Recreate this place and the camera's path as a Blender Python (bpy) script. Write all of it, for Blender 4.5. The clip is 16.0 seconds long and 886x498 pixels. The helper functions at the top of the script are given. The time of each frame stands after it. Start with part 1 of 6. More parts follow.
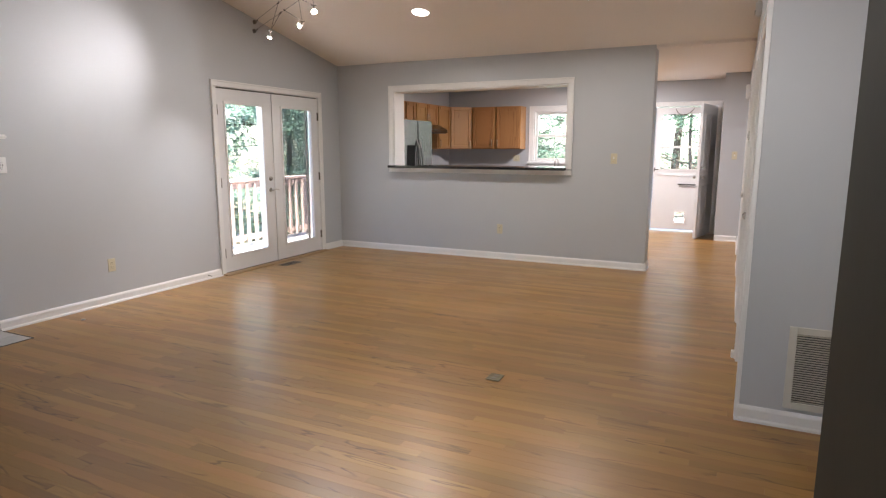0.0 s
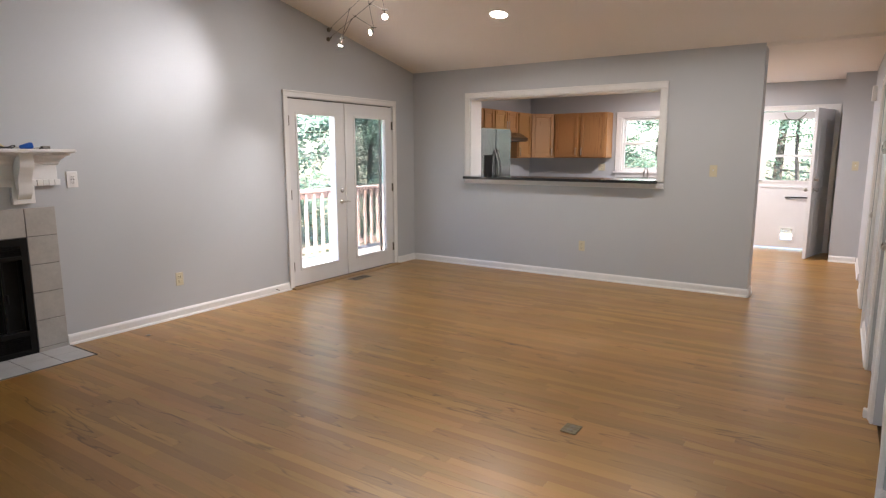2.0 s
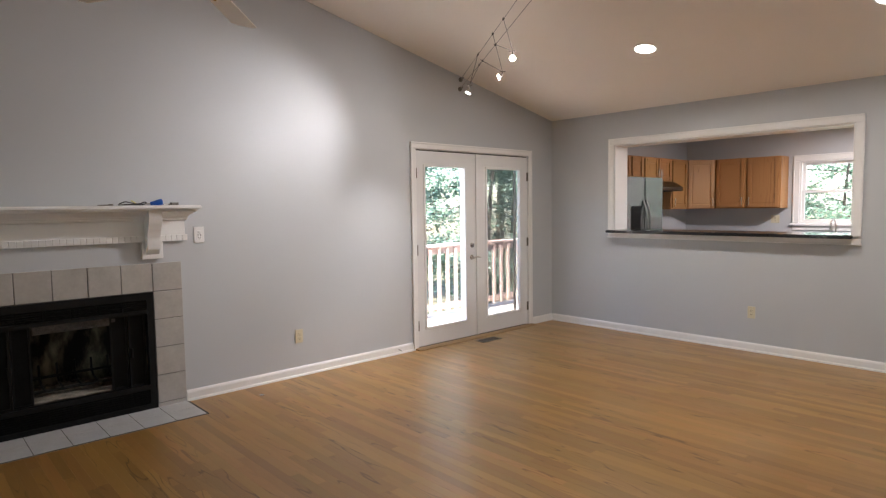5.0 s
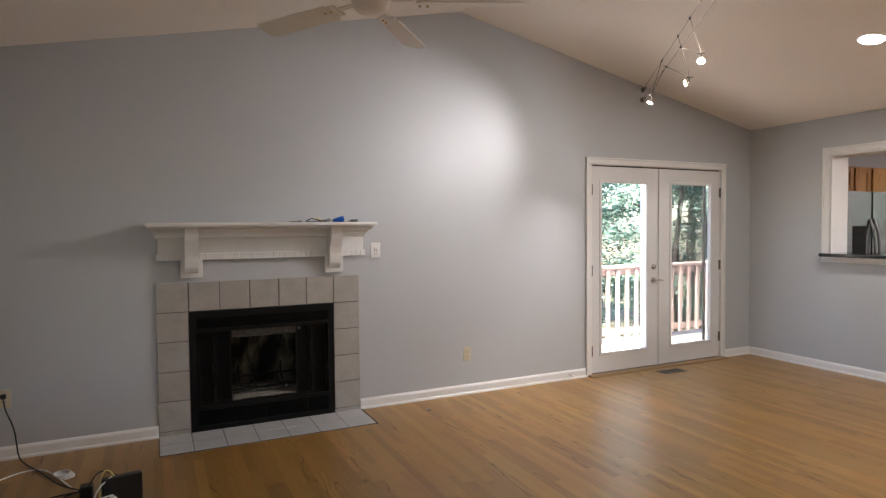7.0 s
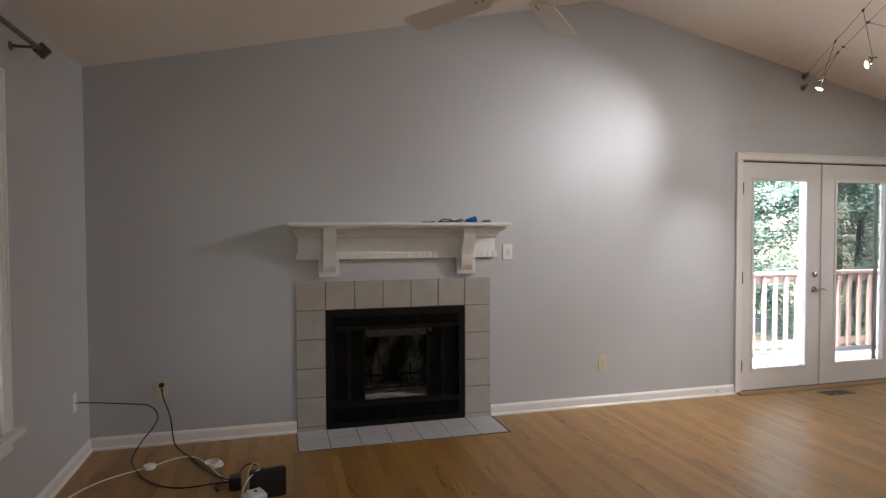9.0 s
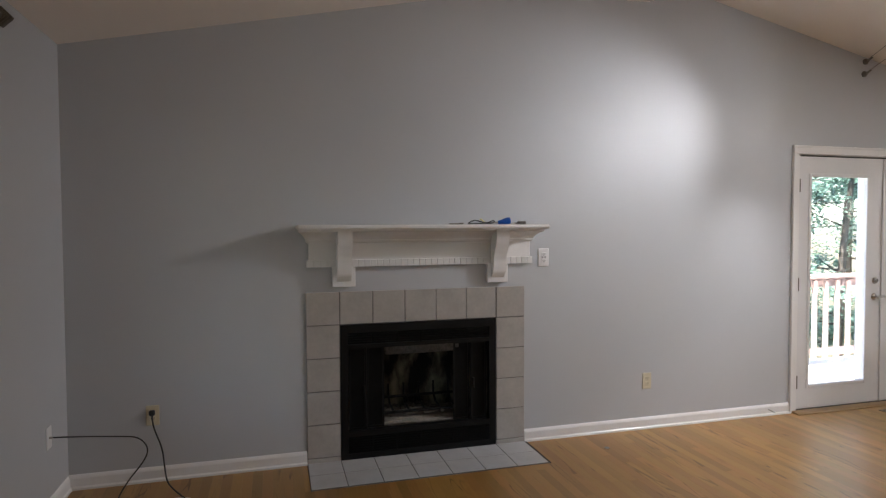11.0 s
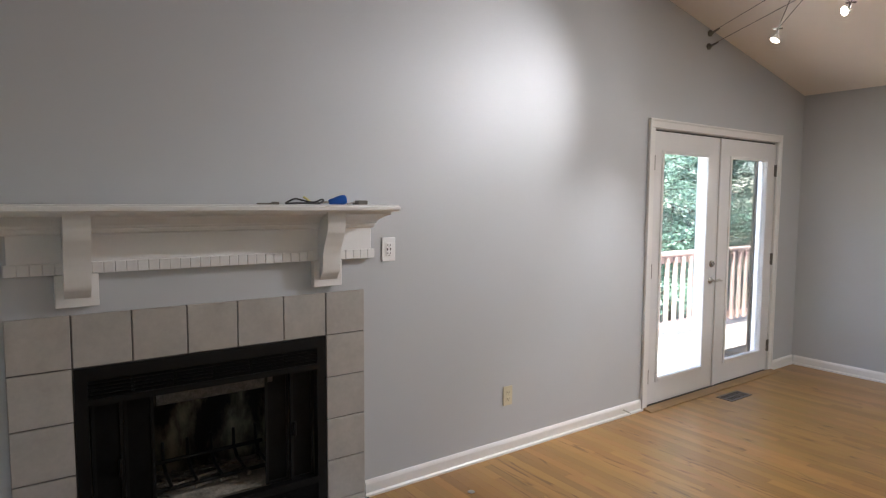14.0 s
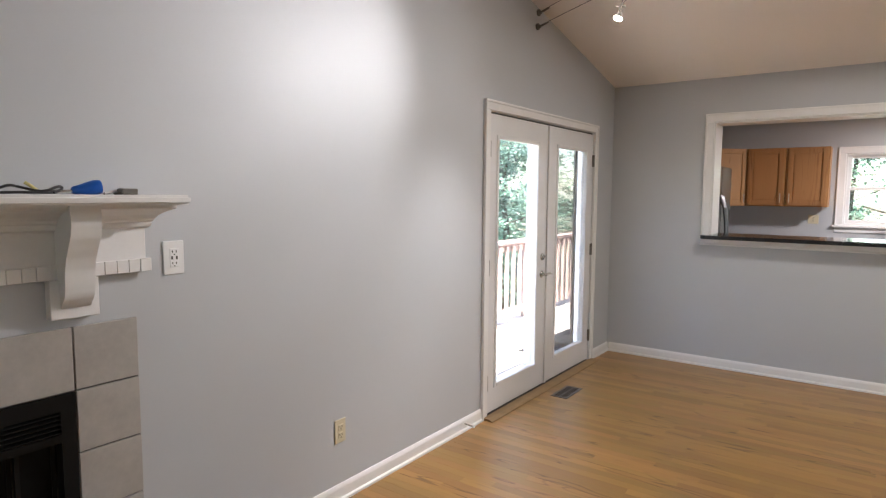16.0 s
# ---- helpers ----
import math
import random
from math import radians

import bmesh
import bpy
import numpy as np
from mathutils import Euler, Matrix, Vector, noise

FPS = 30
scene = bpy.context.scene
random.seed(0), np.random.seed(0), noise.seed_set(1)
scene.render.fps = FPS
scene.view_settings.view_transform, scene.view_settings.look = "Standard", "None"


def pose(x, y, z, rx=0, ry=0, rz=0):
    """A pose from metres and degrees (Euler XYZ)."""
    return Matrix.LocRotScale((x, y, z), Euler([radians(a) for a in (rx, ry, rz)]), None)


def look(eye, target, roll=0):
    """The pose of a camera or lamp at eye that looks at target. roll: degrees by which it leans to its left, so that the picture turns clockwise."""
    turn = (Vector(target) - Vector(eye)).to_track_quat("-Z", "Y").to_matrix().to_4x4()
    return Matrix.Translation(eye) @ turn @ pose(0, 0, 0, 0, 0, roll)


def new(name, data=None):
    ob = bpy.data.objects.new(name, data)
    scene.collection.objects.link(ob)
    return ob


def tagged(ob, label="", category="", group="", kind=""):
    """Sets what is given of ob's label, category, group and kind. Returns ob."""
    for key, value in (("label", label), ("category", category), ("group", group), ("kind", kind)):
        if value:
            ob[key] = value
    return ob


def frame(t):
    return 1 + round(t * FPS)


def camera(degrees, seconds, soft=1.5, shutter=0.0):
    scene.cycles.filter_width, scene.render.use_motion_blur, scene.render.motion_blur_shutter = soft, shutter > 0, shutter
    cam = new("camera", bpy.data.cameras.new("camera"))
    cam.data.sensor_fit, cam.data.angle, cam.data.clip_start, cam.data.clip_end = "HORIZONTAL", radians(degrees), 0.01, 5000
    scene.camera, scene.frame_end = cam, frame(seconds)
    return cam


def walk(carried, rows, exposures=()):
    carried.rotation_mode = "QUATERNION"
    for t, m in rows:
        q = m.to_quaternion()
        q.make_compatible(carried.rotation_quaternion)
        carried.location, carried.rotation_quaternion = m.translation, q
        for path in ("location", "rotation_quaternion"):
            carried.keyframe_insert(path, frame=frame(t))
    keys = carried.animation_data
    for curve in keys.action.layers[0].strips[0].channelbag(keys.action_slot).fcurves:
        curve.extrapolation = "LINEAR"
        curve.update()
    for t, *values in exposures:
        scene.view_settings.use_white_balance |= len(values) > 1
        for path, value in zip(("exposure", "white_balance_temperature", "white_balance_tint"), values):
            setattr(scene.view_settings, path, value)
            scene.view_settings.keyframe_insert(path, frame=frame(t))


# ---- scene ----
cam = camera(72.5, 16.0, soft=1.25)
PATH = [
    (0, (0.04, 0.157, 1.414), (-0.812, 1.935, 1.079), 0.0),
    (0.5, (0.031, 0.25, 1.439), (-0.891, 1.994, 1.108), -0.1),
    (1, (-0.002, 0.362, 1.445), (-1.001, 2.063, 1.116), -0.1),
    (1.5, (-0.061, 0.466, 1.462), (-1.103, 2.142, 1.135), -0.1),
    (2, (-0.103, 0.575, 1.478), (-1.188, 2.224, 1.159), -0.1),
    (2.5, (-0.163, 0.693, 1.487), (-1.294, 2.315, 1.185), -0.1),
    (3, (-0.206, 0.814, 1.499), (-1.403, 2.392, 1.223), -0.2),
    (5.5, (-0.317, 1.18, 1.463), (-1.874, 2.431, 1.36), -0.7),
    (6, (-0.315, 1.231, 1.461), (-1.973, 2.347, 1.378), -0.7),
    (6.5, (-0.343, 1.271, 1.44), (-2.089, 2.245, 1.369), -0.7),
    (7, (-0.374, 1.279, 1.453), (-2.178, 2.141, 1.381), -0.5),
    (7.5, (-0.398, 1.277, 1.462), (-2.25, 2.03, 1.39), -0.4),
    (8, (-0.42, 1.264, 1.44), (-2.31, 1.916, 1.378), -0.4),
    (8.5, (-0.488, 1.235, 1.44), (-2.402, 1.81, 1.379), -0.3),
    (9, (-0.595, 1.164, 1.438), (-2.524, 1.69, 1.378), -0.2),
    (9.5, (-0.722, 1.094, 1.415), (-2.656, 1.599, 1.361), -0.2),
    (12, (-1.617, 1.089, 1.519), (-3.5, 1.75, 1.392), 0.0),
    (12.5, (-1.863, 1.149, 1.51), (-3.692, 1.947, 1.378), 0.2),
    (13, (-1.991, 1.22, 1.515), (-3.775, 2.114, 1.377), 0.1),
    (13.5, (-2.17, 1.266, 1.527), (-3.888, 2.279, 1.374), 0.3),
    (14, (-2.324, 1.325, 1.519), (-3.948, 2.481, 1.361), 0.3),
    (14.5, (-2.46, 1.418, 1.508), (-3.975, 2.713, 1.341), 0.3),
    (15, (-2.606, 1.522, 1.515), (-4.017, 2.929, 1.339), 0.3),
    (15.5, (-2.753, 1.613, 1.504), (-4.044, 3.13, 1.325), 0.3),
    (16, (-2.925, 1.685, 1.514), (-4.089, 3.301, 1.328), 0.4),
]
EXPOSURE = [(0.0, 3.32, 6500, 11.5), (3.0, 3.30, 6500, 11.5), (5.5, 3.27, 6550, 11), (8.0, 3.20, 6600, 11), (9.3, 3.05, 6450, 10), (10.5, 3.02, 6300, 10),
            (12.5, 3.12, 6220, 9), (14.0, 3.20, 6280, 9), (16.0, 3.28, 6450, 10)]
walk(cam, [(t, look(eye, target, roll)) for t, eye, target, roll in PATH], EXPOSURE)

# ---- lamps of the place, with added ones out of view ----
SKY, SUN = 0.15, 5.0
WARM = (1.0, 0.957, 0.965)
# halogen heads: place, aim, watts, where the two rods meet the cables (y), beam, share of spill
HEADS = [
    ((-4.13, 4.96, 2.46), (-4.80, 4.0, 0.0), 11.5, 4.98, 4.90, 76, 0.08),
    ((-3.78, 4.98, 2.54), (-5.0, 3.02, 1.88), 16.0, 4.545, 4.80, 66, 0.13),
    ((-3.40, 4.71, 2.585), (-1.85, 2.75, 0.0), 5.5, 4.30, 4.45, 62, 0.20),
    ((-1.05, 2.72, 2.50), (-1.20, 2.55, 0.0), 9.0, 2.68, 2.78, 62, 0.15),
    # added head, out of view, to brighten the partition and closet trim
    ((-0.50, 2.30, 2.50), (0.75, 3.52, 1.1), 5.0, 2.27, 2.37, 95, 0.2),
]
LEAK = 0.05                     # light that leaks through each dichroic reflector
CANS = [(-3.01, 5.98), (-1.29, 6.00)]
CAN_W = 2.3
# unseen can added to light the kitchen, set where the floor can't mirror it
ADDED_KITCHEN_CANS = [(-1.95, 9.50)]
KITCHEN_W = 11.0

# ---- light ----
world = bpy.data.worlds.new("sky")
scene.world = world
world.use_nodes = True
wn = world.node_tree
sky = wn.nodes.new("ShaderNodeTexSky")
sky.sky_type, sky.sun_disc = "NISHITA", False
sky.sun_elevation, sky.sun_rotation = radians(61), radians(164)
wn.links.new(sky.outputs[0], wn.nodes["Background"].inputs[0])
wn.nodes["Background"].inputs[1].default_value = SKY

sun = new("sun", bpy.data.lights.new("sun", "SUN"))
sun.data.energy, sun.data.angle, sun.data.color = SUN, radians(0.5), (1.0, 0.95, 0.86)
sun.matrix_world = look((-20, 0, 30), (-20 - 0.13, 0.46, 29.12))


def lamp_area(name, m, sx, sy, watts, color, shape="RECTANGLE"):
    ob = new(name, bpy.data.lights.new(name, "AREA"))
    ob.data.shape, ob.data.size, ob.data.size_y = shape, sx, sy
    ob.data.energy, ob.data.color = watts, color
    ob.matrix_world = m
    return ob


def lamp_spot(name, at, to, watts, color, degrees, blend, radius=0.02):
    ob = new(name, bpy.data.lights.new(name, "SPOT"))
    ob.data.energy, ob.data.color, ob.data.spot_size, ob.data.spot_blend = watts, color, radians(degrees), blend
    ob.data.shadow_soft_size = radius
    ob.matrix_world = look(at, to)
    return ob


# ---- plan ----
WX = -5.0                       # fireplace wall, room face
FRONT, KIT, BACK = -0.045, 7.30, 10.95
RIDGE, RIDGE_Z, EAVE = 3.67, 3.28, 2.50
HALL_X = 0.15                   # closet wall, hall face
KIT_BACK = KIT + 0.25
EAST = 1.5


def ceil_z(y):
    return EAVE + (RIDGE_Z - EAVE) * ((y - FRONT) / (RIDGE - FRONT) if y < RIDGE else (KIT - y) / (KIT - RIDGE))


for at, to, w, ya, yb, deg, spill in HEADS:
    d = (Vector(to) - Vector(at)).normalized()
    lamp_spot("halogen_beam", Vector(at) + d * 0.014, Vector(to), w, WARM, deg, 1.0, 0.018)
    lamp_spot("halogen_core", Vector(at) + d * 0.014, Vector(to), w * 0.40, WARM, deg * 0.42, 1.0, 0.018)
    lamp_spot("halogen_spill", Vector(at) + d * 0.014, Vector(to), w * spill, WARM, 150, 1.0, 0.018)
    lamp_spot("halogen_leak", Vector(at) + Vector((0, 0, 0.05)), Vector(at) + Vector((0.2, -0.1, 1)), LEAK, WARM, 165, 1.0, 0.03)
SLOPE = math.atan2(RIDGE_Z - EAVE, KIT - RIDGE)
for x, y in CANS:
    lamp_area("recessed_beam", Matrix.Translation((x, y, ceil_z(y) - 0.02)) @ Matrix.Rotation(-SLOPE, 4, "X"), 0.15, 0.15, CAN_W, (1.0, 0.955, 0.91), "DISK")
for x, y in ADDED_KITCHEN_CANS:
    lamp_area("kitchen_fill_beam", Matrix.Translation((x, y, EAVE - 0.05)), 0.24, 0.24, KITCHEN_W, (1.0, 0.945, 0.96), "DISK")


# ---- materials ----
def nodes_of(name):
    m = bpy.data.materials.new(name)
    m.use_nodes = True
    t = m.node_tree
    return m, t, t.nodes, t.links, t.nodes["Principled BSDF"]


def ramp(n, l, fac, stops):
    r = n.new("ShaderNodeValToRGB")
    while len(r.color_ramp.elements) < len(stops):
        r.color_ramp.elements.new(0.5)
    for e, (p, c) in zip(r.color_ramp.elements, stops):
        e.position, e.color = p, (*c, 1)
    l.new(fac, r.inputs[0])
    return r.outputs[0]


def noise_at(n, l, vec, scale, detail=4.0, rough=0.55):
    x = n.new("ShaderNodeTexNoise")
    x.inputs["Scale"].default_value, x.inputs["Detail"].default_value, x.inputs["Roughness"].default_value = scale, detail, rough
    l.new(vec, x.inputs["Vector"])
    return x.outputs[0]


def stretch(n, l, vec, sx, sy, sz):
    m = n.new("ShaderNodeMapping")
    m.inputs["Scale"].default_value = (sx, sy, sz)
    l.new(vec, m.inputs[0])
    return m.outputs[0]


def relief(n, l, b, height, strength, distance):
    k = n.new("ShaderNodeBump")
    k.inputs["Strength"].default_value, k.inputs["Distance"].default_value = strength, distance
    l.new(height, k.inputs["Height"])
    l.new(k.outputs[0], b.inputs["Normal"])


def tint(c, f):
    return tuple(min(1, v * f) for v in c)


def plain(name, color, rough=0.5, metal=0.0, vary=0.08, scale=3.0, grain=60.0, bump=0.15, depth=0.001, spec=0.5, stretched=(1, 1, 1)):
    """Paint, plastic, metal: a broad stain and a fine grain over one colour, with slight relief."""
    m, t, n, l, b = nodes_of(name)
    g = n.new("ShaderNodeNewGeometry").outputs["Position"]
    v = stretch(n, l, g, *stretched)
    broad, fine = noise_at(n, l, g, scale, 3), noise_at(n, l, v, grain, 3)
    mix = n.new("ShaderNodeMix")
    mix.inputs["Factor"].default_value = 0.35
    l.new(broad, mix.inputs["A"]), l.new(fine, mix.inputs["B"])
    col = ramp(n, l, mix.outputs["Result"], [(0.3, tint(color, 1 - vary)), (0.7, tint(color, 1 + vary))])
    l.new(col, b.inputs["Base Color"])
    rr = n.new("ShaderNodeMapRange")
    rr.inputs["To Min"].default_value, rr.inputs["To Max"].default_value = max(0.02, rough - 0.06), min(1, rough + 0.06)
    l.new(broad, rr.inputs[0])
    l.new(rr.outputs[0], b.inputs["Roughness"])
    b.inputs["Metallic"].default_value = metal
    b.inputs["Specular IOR Level"].default_value = spec
    if bump:
        relief(n, l, b, fine, bump, depth)
    return m


def glow(name, color, strength):
    m, t, n, l, b = nodes_of(name)
    b.inputs["Base Color"].default_value = (0.8, 0.8, 0.8, 1)
    b.inputs["Emission Color"].default_value = (*color, 1)
    b.inputs["Emission Strength"].default_value = strength
    return m


def glass(name, color=(1, 1, 1), clear=0.93, rough=0.0, slant=0.7):
    """A thin pane: mostly straight through, with a mirror part that grows at a slant."""
    m, t, n, l, b = nodes_of(name)
    n.remove(b)
    tr, gl, mx, lw = n.new("ShaderNodeBsdfTransparent"), n.new("ShaderNodeBsdfGlossy"), n.new("ShaderNodeMixShader"), n.new("ShaderNodeLayerWeight")
    pw, fr = n.new("ShaderNodeMath"), n.new("ShaderNodeMapRange")
    pw.operation, pw.inputs[1].default_value = "POWER", 4.0
    fr.inputs["To Min"].default_value, fr.inputs["To Max"].default_value = 0.035, slant
    l.new(lw.outputs["Facing"], pw.inputs[0]), l.new(pw.outputs[0], fr.inputs[0])
    tr.inputs[0].default_value = (*tint(color, clear), 1)
    gl.inputs["Roughness"].default_value = rough
    l.new(fr.outputs[0], mx.inputs[0]), l.new(tr.outputs[0], mx.inputs[1]), l.new(gl.outputs[0], mx.inputs[2])
    l.new(mx.outputs[0], n["Material Output"].inputs[0])
    return m


def mesh_screen(name, color, open_part):
    """Insect mesh too fine to see thread by thread: part cloth, part open."""
    m, t, n, l, b = nodes_of(name)
    tr, mx = n.new("ShaderNodeBsdfTransparent"), n.new("ShaderNodeMixShader")
    b.inputs["Base Color"].default_value, b.inputs["Roughness"].default_value = (*color, 1), 0.7
    mx.inputs[0].default_value = 1 - open_part
    l.new(tr.outputs[0], mx.inputs[1]), l.new(b.outputs[0], mx.inputs[2])
    l.new(mx.outputs[0], n["Material Output"].inputs[0])
    return m


def wood(name, light, dark, rough=0.4, along="X", per="object", spread=0.25, ring=9.0, coat=0.0, warp=0.0):
    """Oak: cathedral rings and pores drawn out along the board, each board shifted and toned by its own random number."""
    m, t, n, l, b = nodes_of(name)
    geo = n.new("ShaderNodeNewGeometry")
    rnd = n.new("ShaderNodeObjectInfo").outputs["Random"] if per == "object" else geo.outputs["Random Per Island"]
    shift = n.new("ShaderNodeVectorMath")
    shift.operation = "MULTIPLY_ADD"
    comb = n.new("ShaderNodeCombineXYZ")
    for i in range(3):
        l.new(rnd, comb.inputs[i])
    shift.inputs[1].default_value = (37.0, 23.0, 11.0)
    l.new(comb.outputs[0], shift.inputs[0]), l.new(geo.outputs["Position"], shift.inputs[2])
    low, high = {"X": ((2.0, ring, ring), (7, 120, 120)), "Z": ((ring, ring, 1.1), (120, 120, 7)), "Y": ((ring, 1.1, ring), (120, 7, 120))}[along]
    field = noise_at(n, l, stretch(n, l, shift.outputs[0], *low), 1.0, 1.5, 0.4)
    times = n.new("ShaderNodeMath")
    times.operation, times.inputs[1].default_value = "MULTIPLY", 5.0
    l.new(field, times.inputs[0])
    saw = n.new("ShaderNodeMath")
    saw.operation = "FRACT"
    l.new(times.outputs[0], saw.inputs[0])
    rings = ramp(n, l, saw.outputs[0], [(0.0, (0.78,) * 3), (0.70, (0.80,) * 3), (0.84, (0.24,) * 3), (0.92, (0.26,) * 3), (1.0, (0.78,) * 3)])
    patch = noise_at(n, l, stretch(n, l, shift.outputs[0], *[v * 0.45 for v in low]), 1.0, 2)
    veil = ramp(n, l, patch, [(0.49, (0.05,) * 3), (0.62, (1.0,) * 3)])
    soft = n.new("ShaderNodeMix")
    soft.data_type = "RGBA"
    soft.inputs["A"].default_value = (0.72, 0.72, 0.72, 1)
    l.new(veil, soft.inputs["Factor"]), l.new(rings, soft.inputs["B"])
    pores = noise_at(n, l, stretch(n, l, shift.outputs[0], *high), 1.0, 3, 0.6)
    mix = n.new("ShaderNodeMix")
    mix.inputs["Factor"].default_value = 0.30
    l.new(soft.outputs["Result"], mix.inputs["A"]), l.new(pores, mix.inputs["B"])
    mid = tuple(a * 0.75 + c * 0.25 for a, c in zip(light, dark))
    col = ramp(n, l, mix.outputs["Result"], [(0.20, dark), (0.5, mid), (0.78, light)])
    hsv = n.new("ShaderNodeHueSaturation")
    val = n.new("ShaderNodeMapRange")
    val.inputs["To Min"].default_value, val.inputs["To Max"].default_value = 1 - spread, 1 + spread * 0.7
    l.new(rnd, val.inputs[0]), l.new(val.outputs[0], hsv.inputs["Value"])
    hue = n.new("ShaderNodeMapRange")
    hue.inputs["To Min"].default_value, hue.inputs["To Max"].default_value = 0.493, 0.506
    frac = n.new("ShaderNodeMath")
    frac.operation = "FRACT"
    mul = n.new("ShaderNodeMath")
    mul.operation, mul.inputs[1].default_value = "MULTIPLY", 17.3
    l.new(rnd, mul.inputs[0]), l.new(mul.outputs[0], frac.inputs[0]), l.new(frac.outputs[0], hue.inputs[0]), l.new(hue.outputs[0], hsv.inputs["Hue"])
    l.new(col, hsv.inputs["Color"]), l.new(hsv.outputs[0], b.inputs["Base Color"])
    wear = noise_at(n, l, geo.outputs["Position"], 2.3, 4)
    rr = n.new("ShaderNodeMapRange")
    rr.inputs["To Min"].default_value, rr.inputs["To Max"].default_value = rough - 0.07, rough + 0.09
    l.new(wear, rr.inputs[0]), l.new(rr.outputs[0], b.inputs["Roughness"])
    b.inputs["Coat Weight"].default_value, b.inputs["Coat Roughness"].default_value = coat, 0.22
    cup = noise_at(n, l, stretch(n, l, shift.outputs[0], *[v * 0.6 for v in low]), 1.0, 1)
    add = n.new("ShaderNodeMath")
    add.operation, add.inputs[1].default_value = "MULTIPLY_ADD", warp
    l.new(cup, add.inputs[0]), l.new(mix.outputs["Result"], add.inputs[2])
    relief(n, l, b, add.outputs[0], 0.14, 0.0006)
    return m


PAINT = plain("wall_paint", (0.50, 0.514, 0.536), 0.55, vary=0.025, scale=1.3, grain=260, bump=0.12, depth=0.0006)
CEIL = plain("ceiling_paint", (0.85, 0.795, 0.735), 0.85, vary=0.02, scale=1.0, grain=180, bump=0.1, depth=0.0008)
TRIM = plain("trim_paint", (0.80, 0.79, 0.78), 0.32, vary=0.025, scale=5, grain=40, bump=0.05)
DOOR_WHITE = plain("door_paint", (0.74, 0.735, 0.74), 0.35, vary=0.025, scale=4, grain=50, bump=0.05)
MANTEL = plain("mantel_paint", (0.76, 0.75, 0.74), 0.38, vary=0.025, scale=6, grain=60, bump=0.06)
TILE = plain("stone_tile", (0.405, 0.38, 0.352), 0.42, vary=0.12, scale=7, grain=45, bump=0.2)
GROUT = plain("grout", (0.13, 0.125, 0.12), 0.9, vary=0.2, scale=20, grain=200, bump=0.4)
BLACK = plain("black_metal", (0.0055, 0.0054, 0.0053), 0.5, vary=0.3, scale=9, grain=90, bump=0.1, spec=0.2)


def sooty(name):
    """Pale refractory panel with black soot in ragged upright stains."""
    m, t, n, l, b = nodes_of(name)
    g = n.new("ShaderNodeNewGeometry").outputs["Position"]
    stain = noise_at(n, l, stretch(n, l, g, 7, 7, 3), 1.0, 5, 0.6)
    fine = noise_at(n, l, g, 60, 3)
    l.new(ramp(n, l, stain, [(0.36, (0.27, 0.25, 0.18)), (0.47, (0.10, 0.09, 0.065)), (0.56, (0.008, 0.0075, 0.007))]), b.inputs["Base Color"])
    b.inputs["Roughness"].default_value = 0.95
    relief(n, l, b, fine, 0.5, 0.003)
    return m


SOOT = sooty("sooty_firebrick")
ASH = plain("ash", (0.22, 0.20, 0.17), 0.95, vary=0.5, scale=18, grain=90, bump=0.8, depth=0.006)
STEEL = plain("stainless_steel", (0.19, 0.188, 0.19), 0.24, 1.0, vary=0.06, scale=2, grain=40, bump=0.03, stretched=(1, 12, 0.3))
NICKEL = plain("satin_nickel", (0.52, 0.50, 0.47), 0.28, 1.0, vary=0.05)
BRONZE = plain("aged_nickel", (0.20, 0.185, 0.165), 0.38, 1.0, vary=0.15, scale=20)
ALMOND = plain("almond_plastic", (0.62, 0.56, 0.40), 0.35, vary=0.03)
WHITE_P = plain("white_plastic", (0.82, 0.82, 0.82), 0.3, vary=0.02, bump=0.02)
BLACK_P = plain("black_plastic", (0.015, 0.015, 0.016), 0.4, vary=0.1, bump=0.05)
SLOT = plain("slot_shadow_black", (0.02, 0.018, 0.016), 0.6)
GRANITE = plain("black_granite", (0.018, 0.018, 0.020), 0.12, vary=0.6, scale=40, grain=240, bump=0.0)
FAN_WHITE = plain("fan_white", (0.80, 0.76, 0.70), 0.45, vary=0.03)
DARK_DOOR = plain("dark_green_paint", (0.008, 0.009, 0.006), 0.7, vary=0.1)
OLIVE_TRIM = plain("weathered_threshold", (0.30, 0.19, 0.09), 0.5, vary=0.2, scale=9, grain=80, stretched=(8, 1, 8))
CLEAR = glass("window_glass")
DARK_GLASS = plain("smoked_glass", (0.007, 0.007, 0.0068), 0.35, vary=0.4, scale=14, bump=0.0, spec=0.06)
SCREEN = mesh_screen("insect_screen_cloth", (0.03, 0.03, 0.032), 0.58)
OAK_CAB = wood("cabinet_oak", (0.41, 0.215, 0.082), (0.23, 0.108, 0.036), 0.52, "Z", "object", 0.10, 13.0)
FLOOR_OBJ = wood("oak_floor", (0.355, 0.193, 0.056), (0.105, 0.050, 0.0135), 0.335, "X", "object", 0.22, 15.0, 0.08, 10.0)
FLOOR_ISL = wood("oak_floor_rest", (0.355, 0.193, 0.056), (0.105, 0.050, 0.0135), 0.335, "X", "island", 0.22, 15.0, 0.08, 10.0)
DECK_WOOD = wood("deck_boards", (0.70, 0.64, 0.59), (0.50, 0.44, 0.40), 0.75, "Y", "object", 0.12, 9.0)
RAIL_WOOD = wood("stained_rail_wood", (0.55, 0.42, 0.38), (0.38, 0.27, 0.24), 0.7, "Z", "object", 0.15, 9.0)
BLUE = plain("blue_plastic", (0.006, 0.09, 0.42), 0.3, vary=0.06)
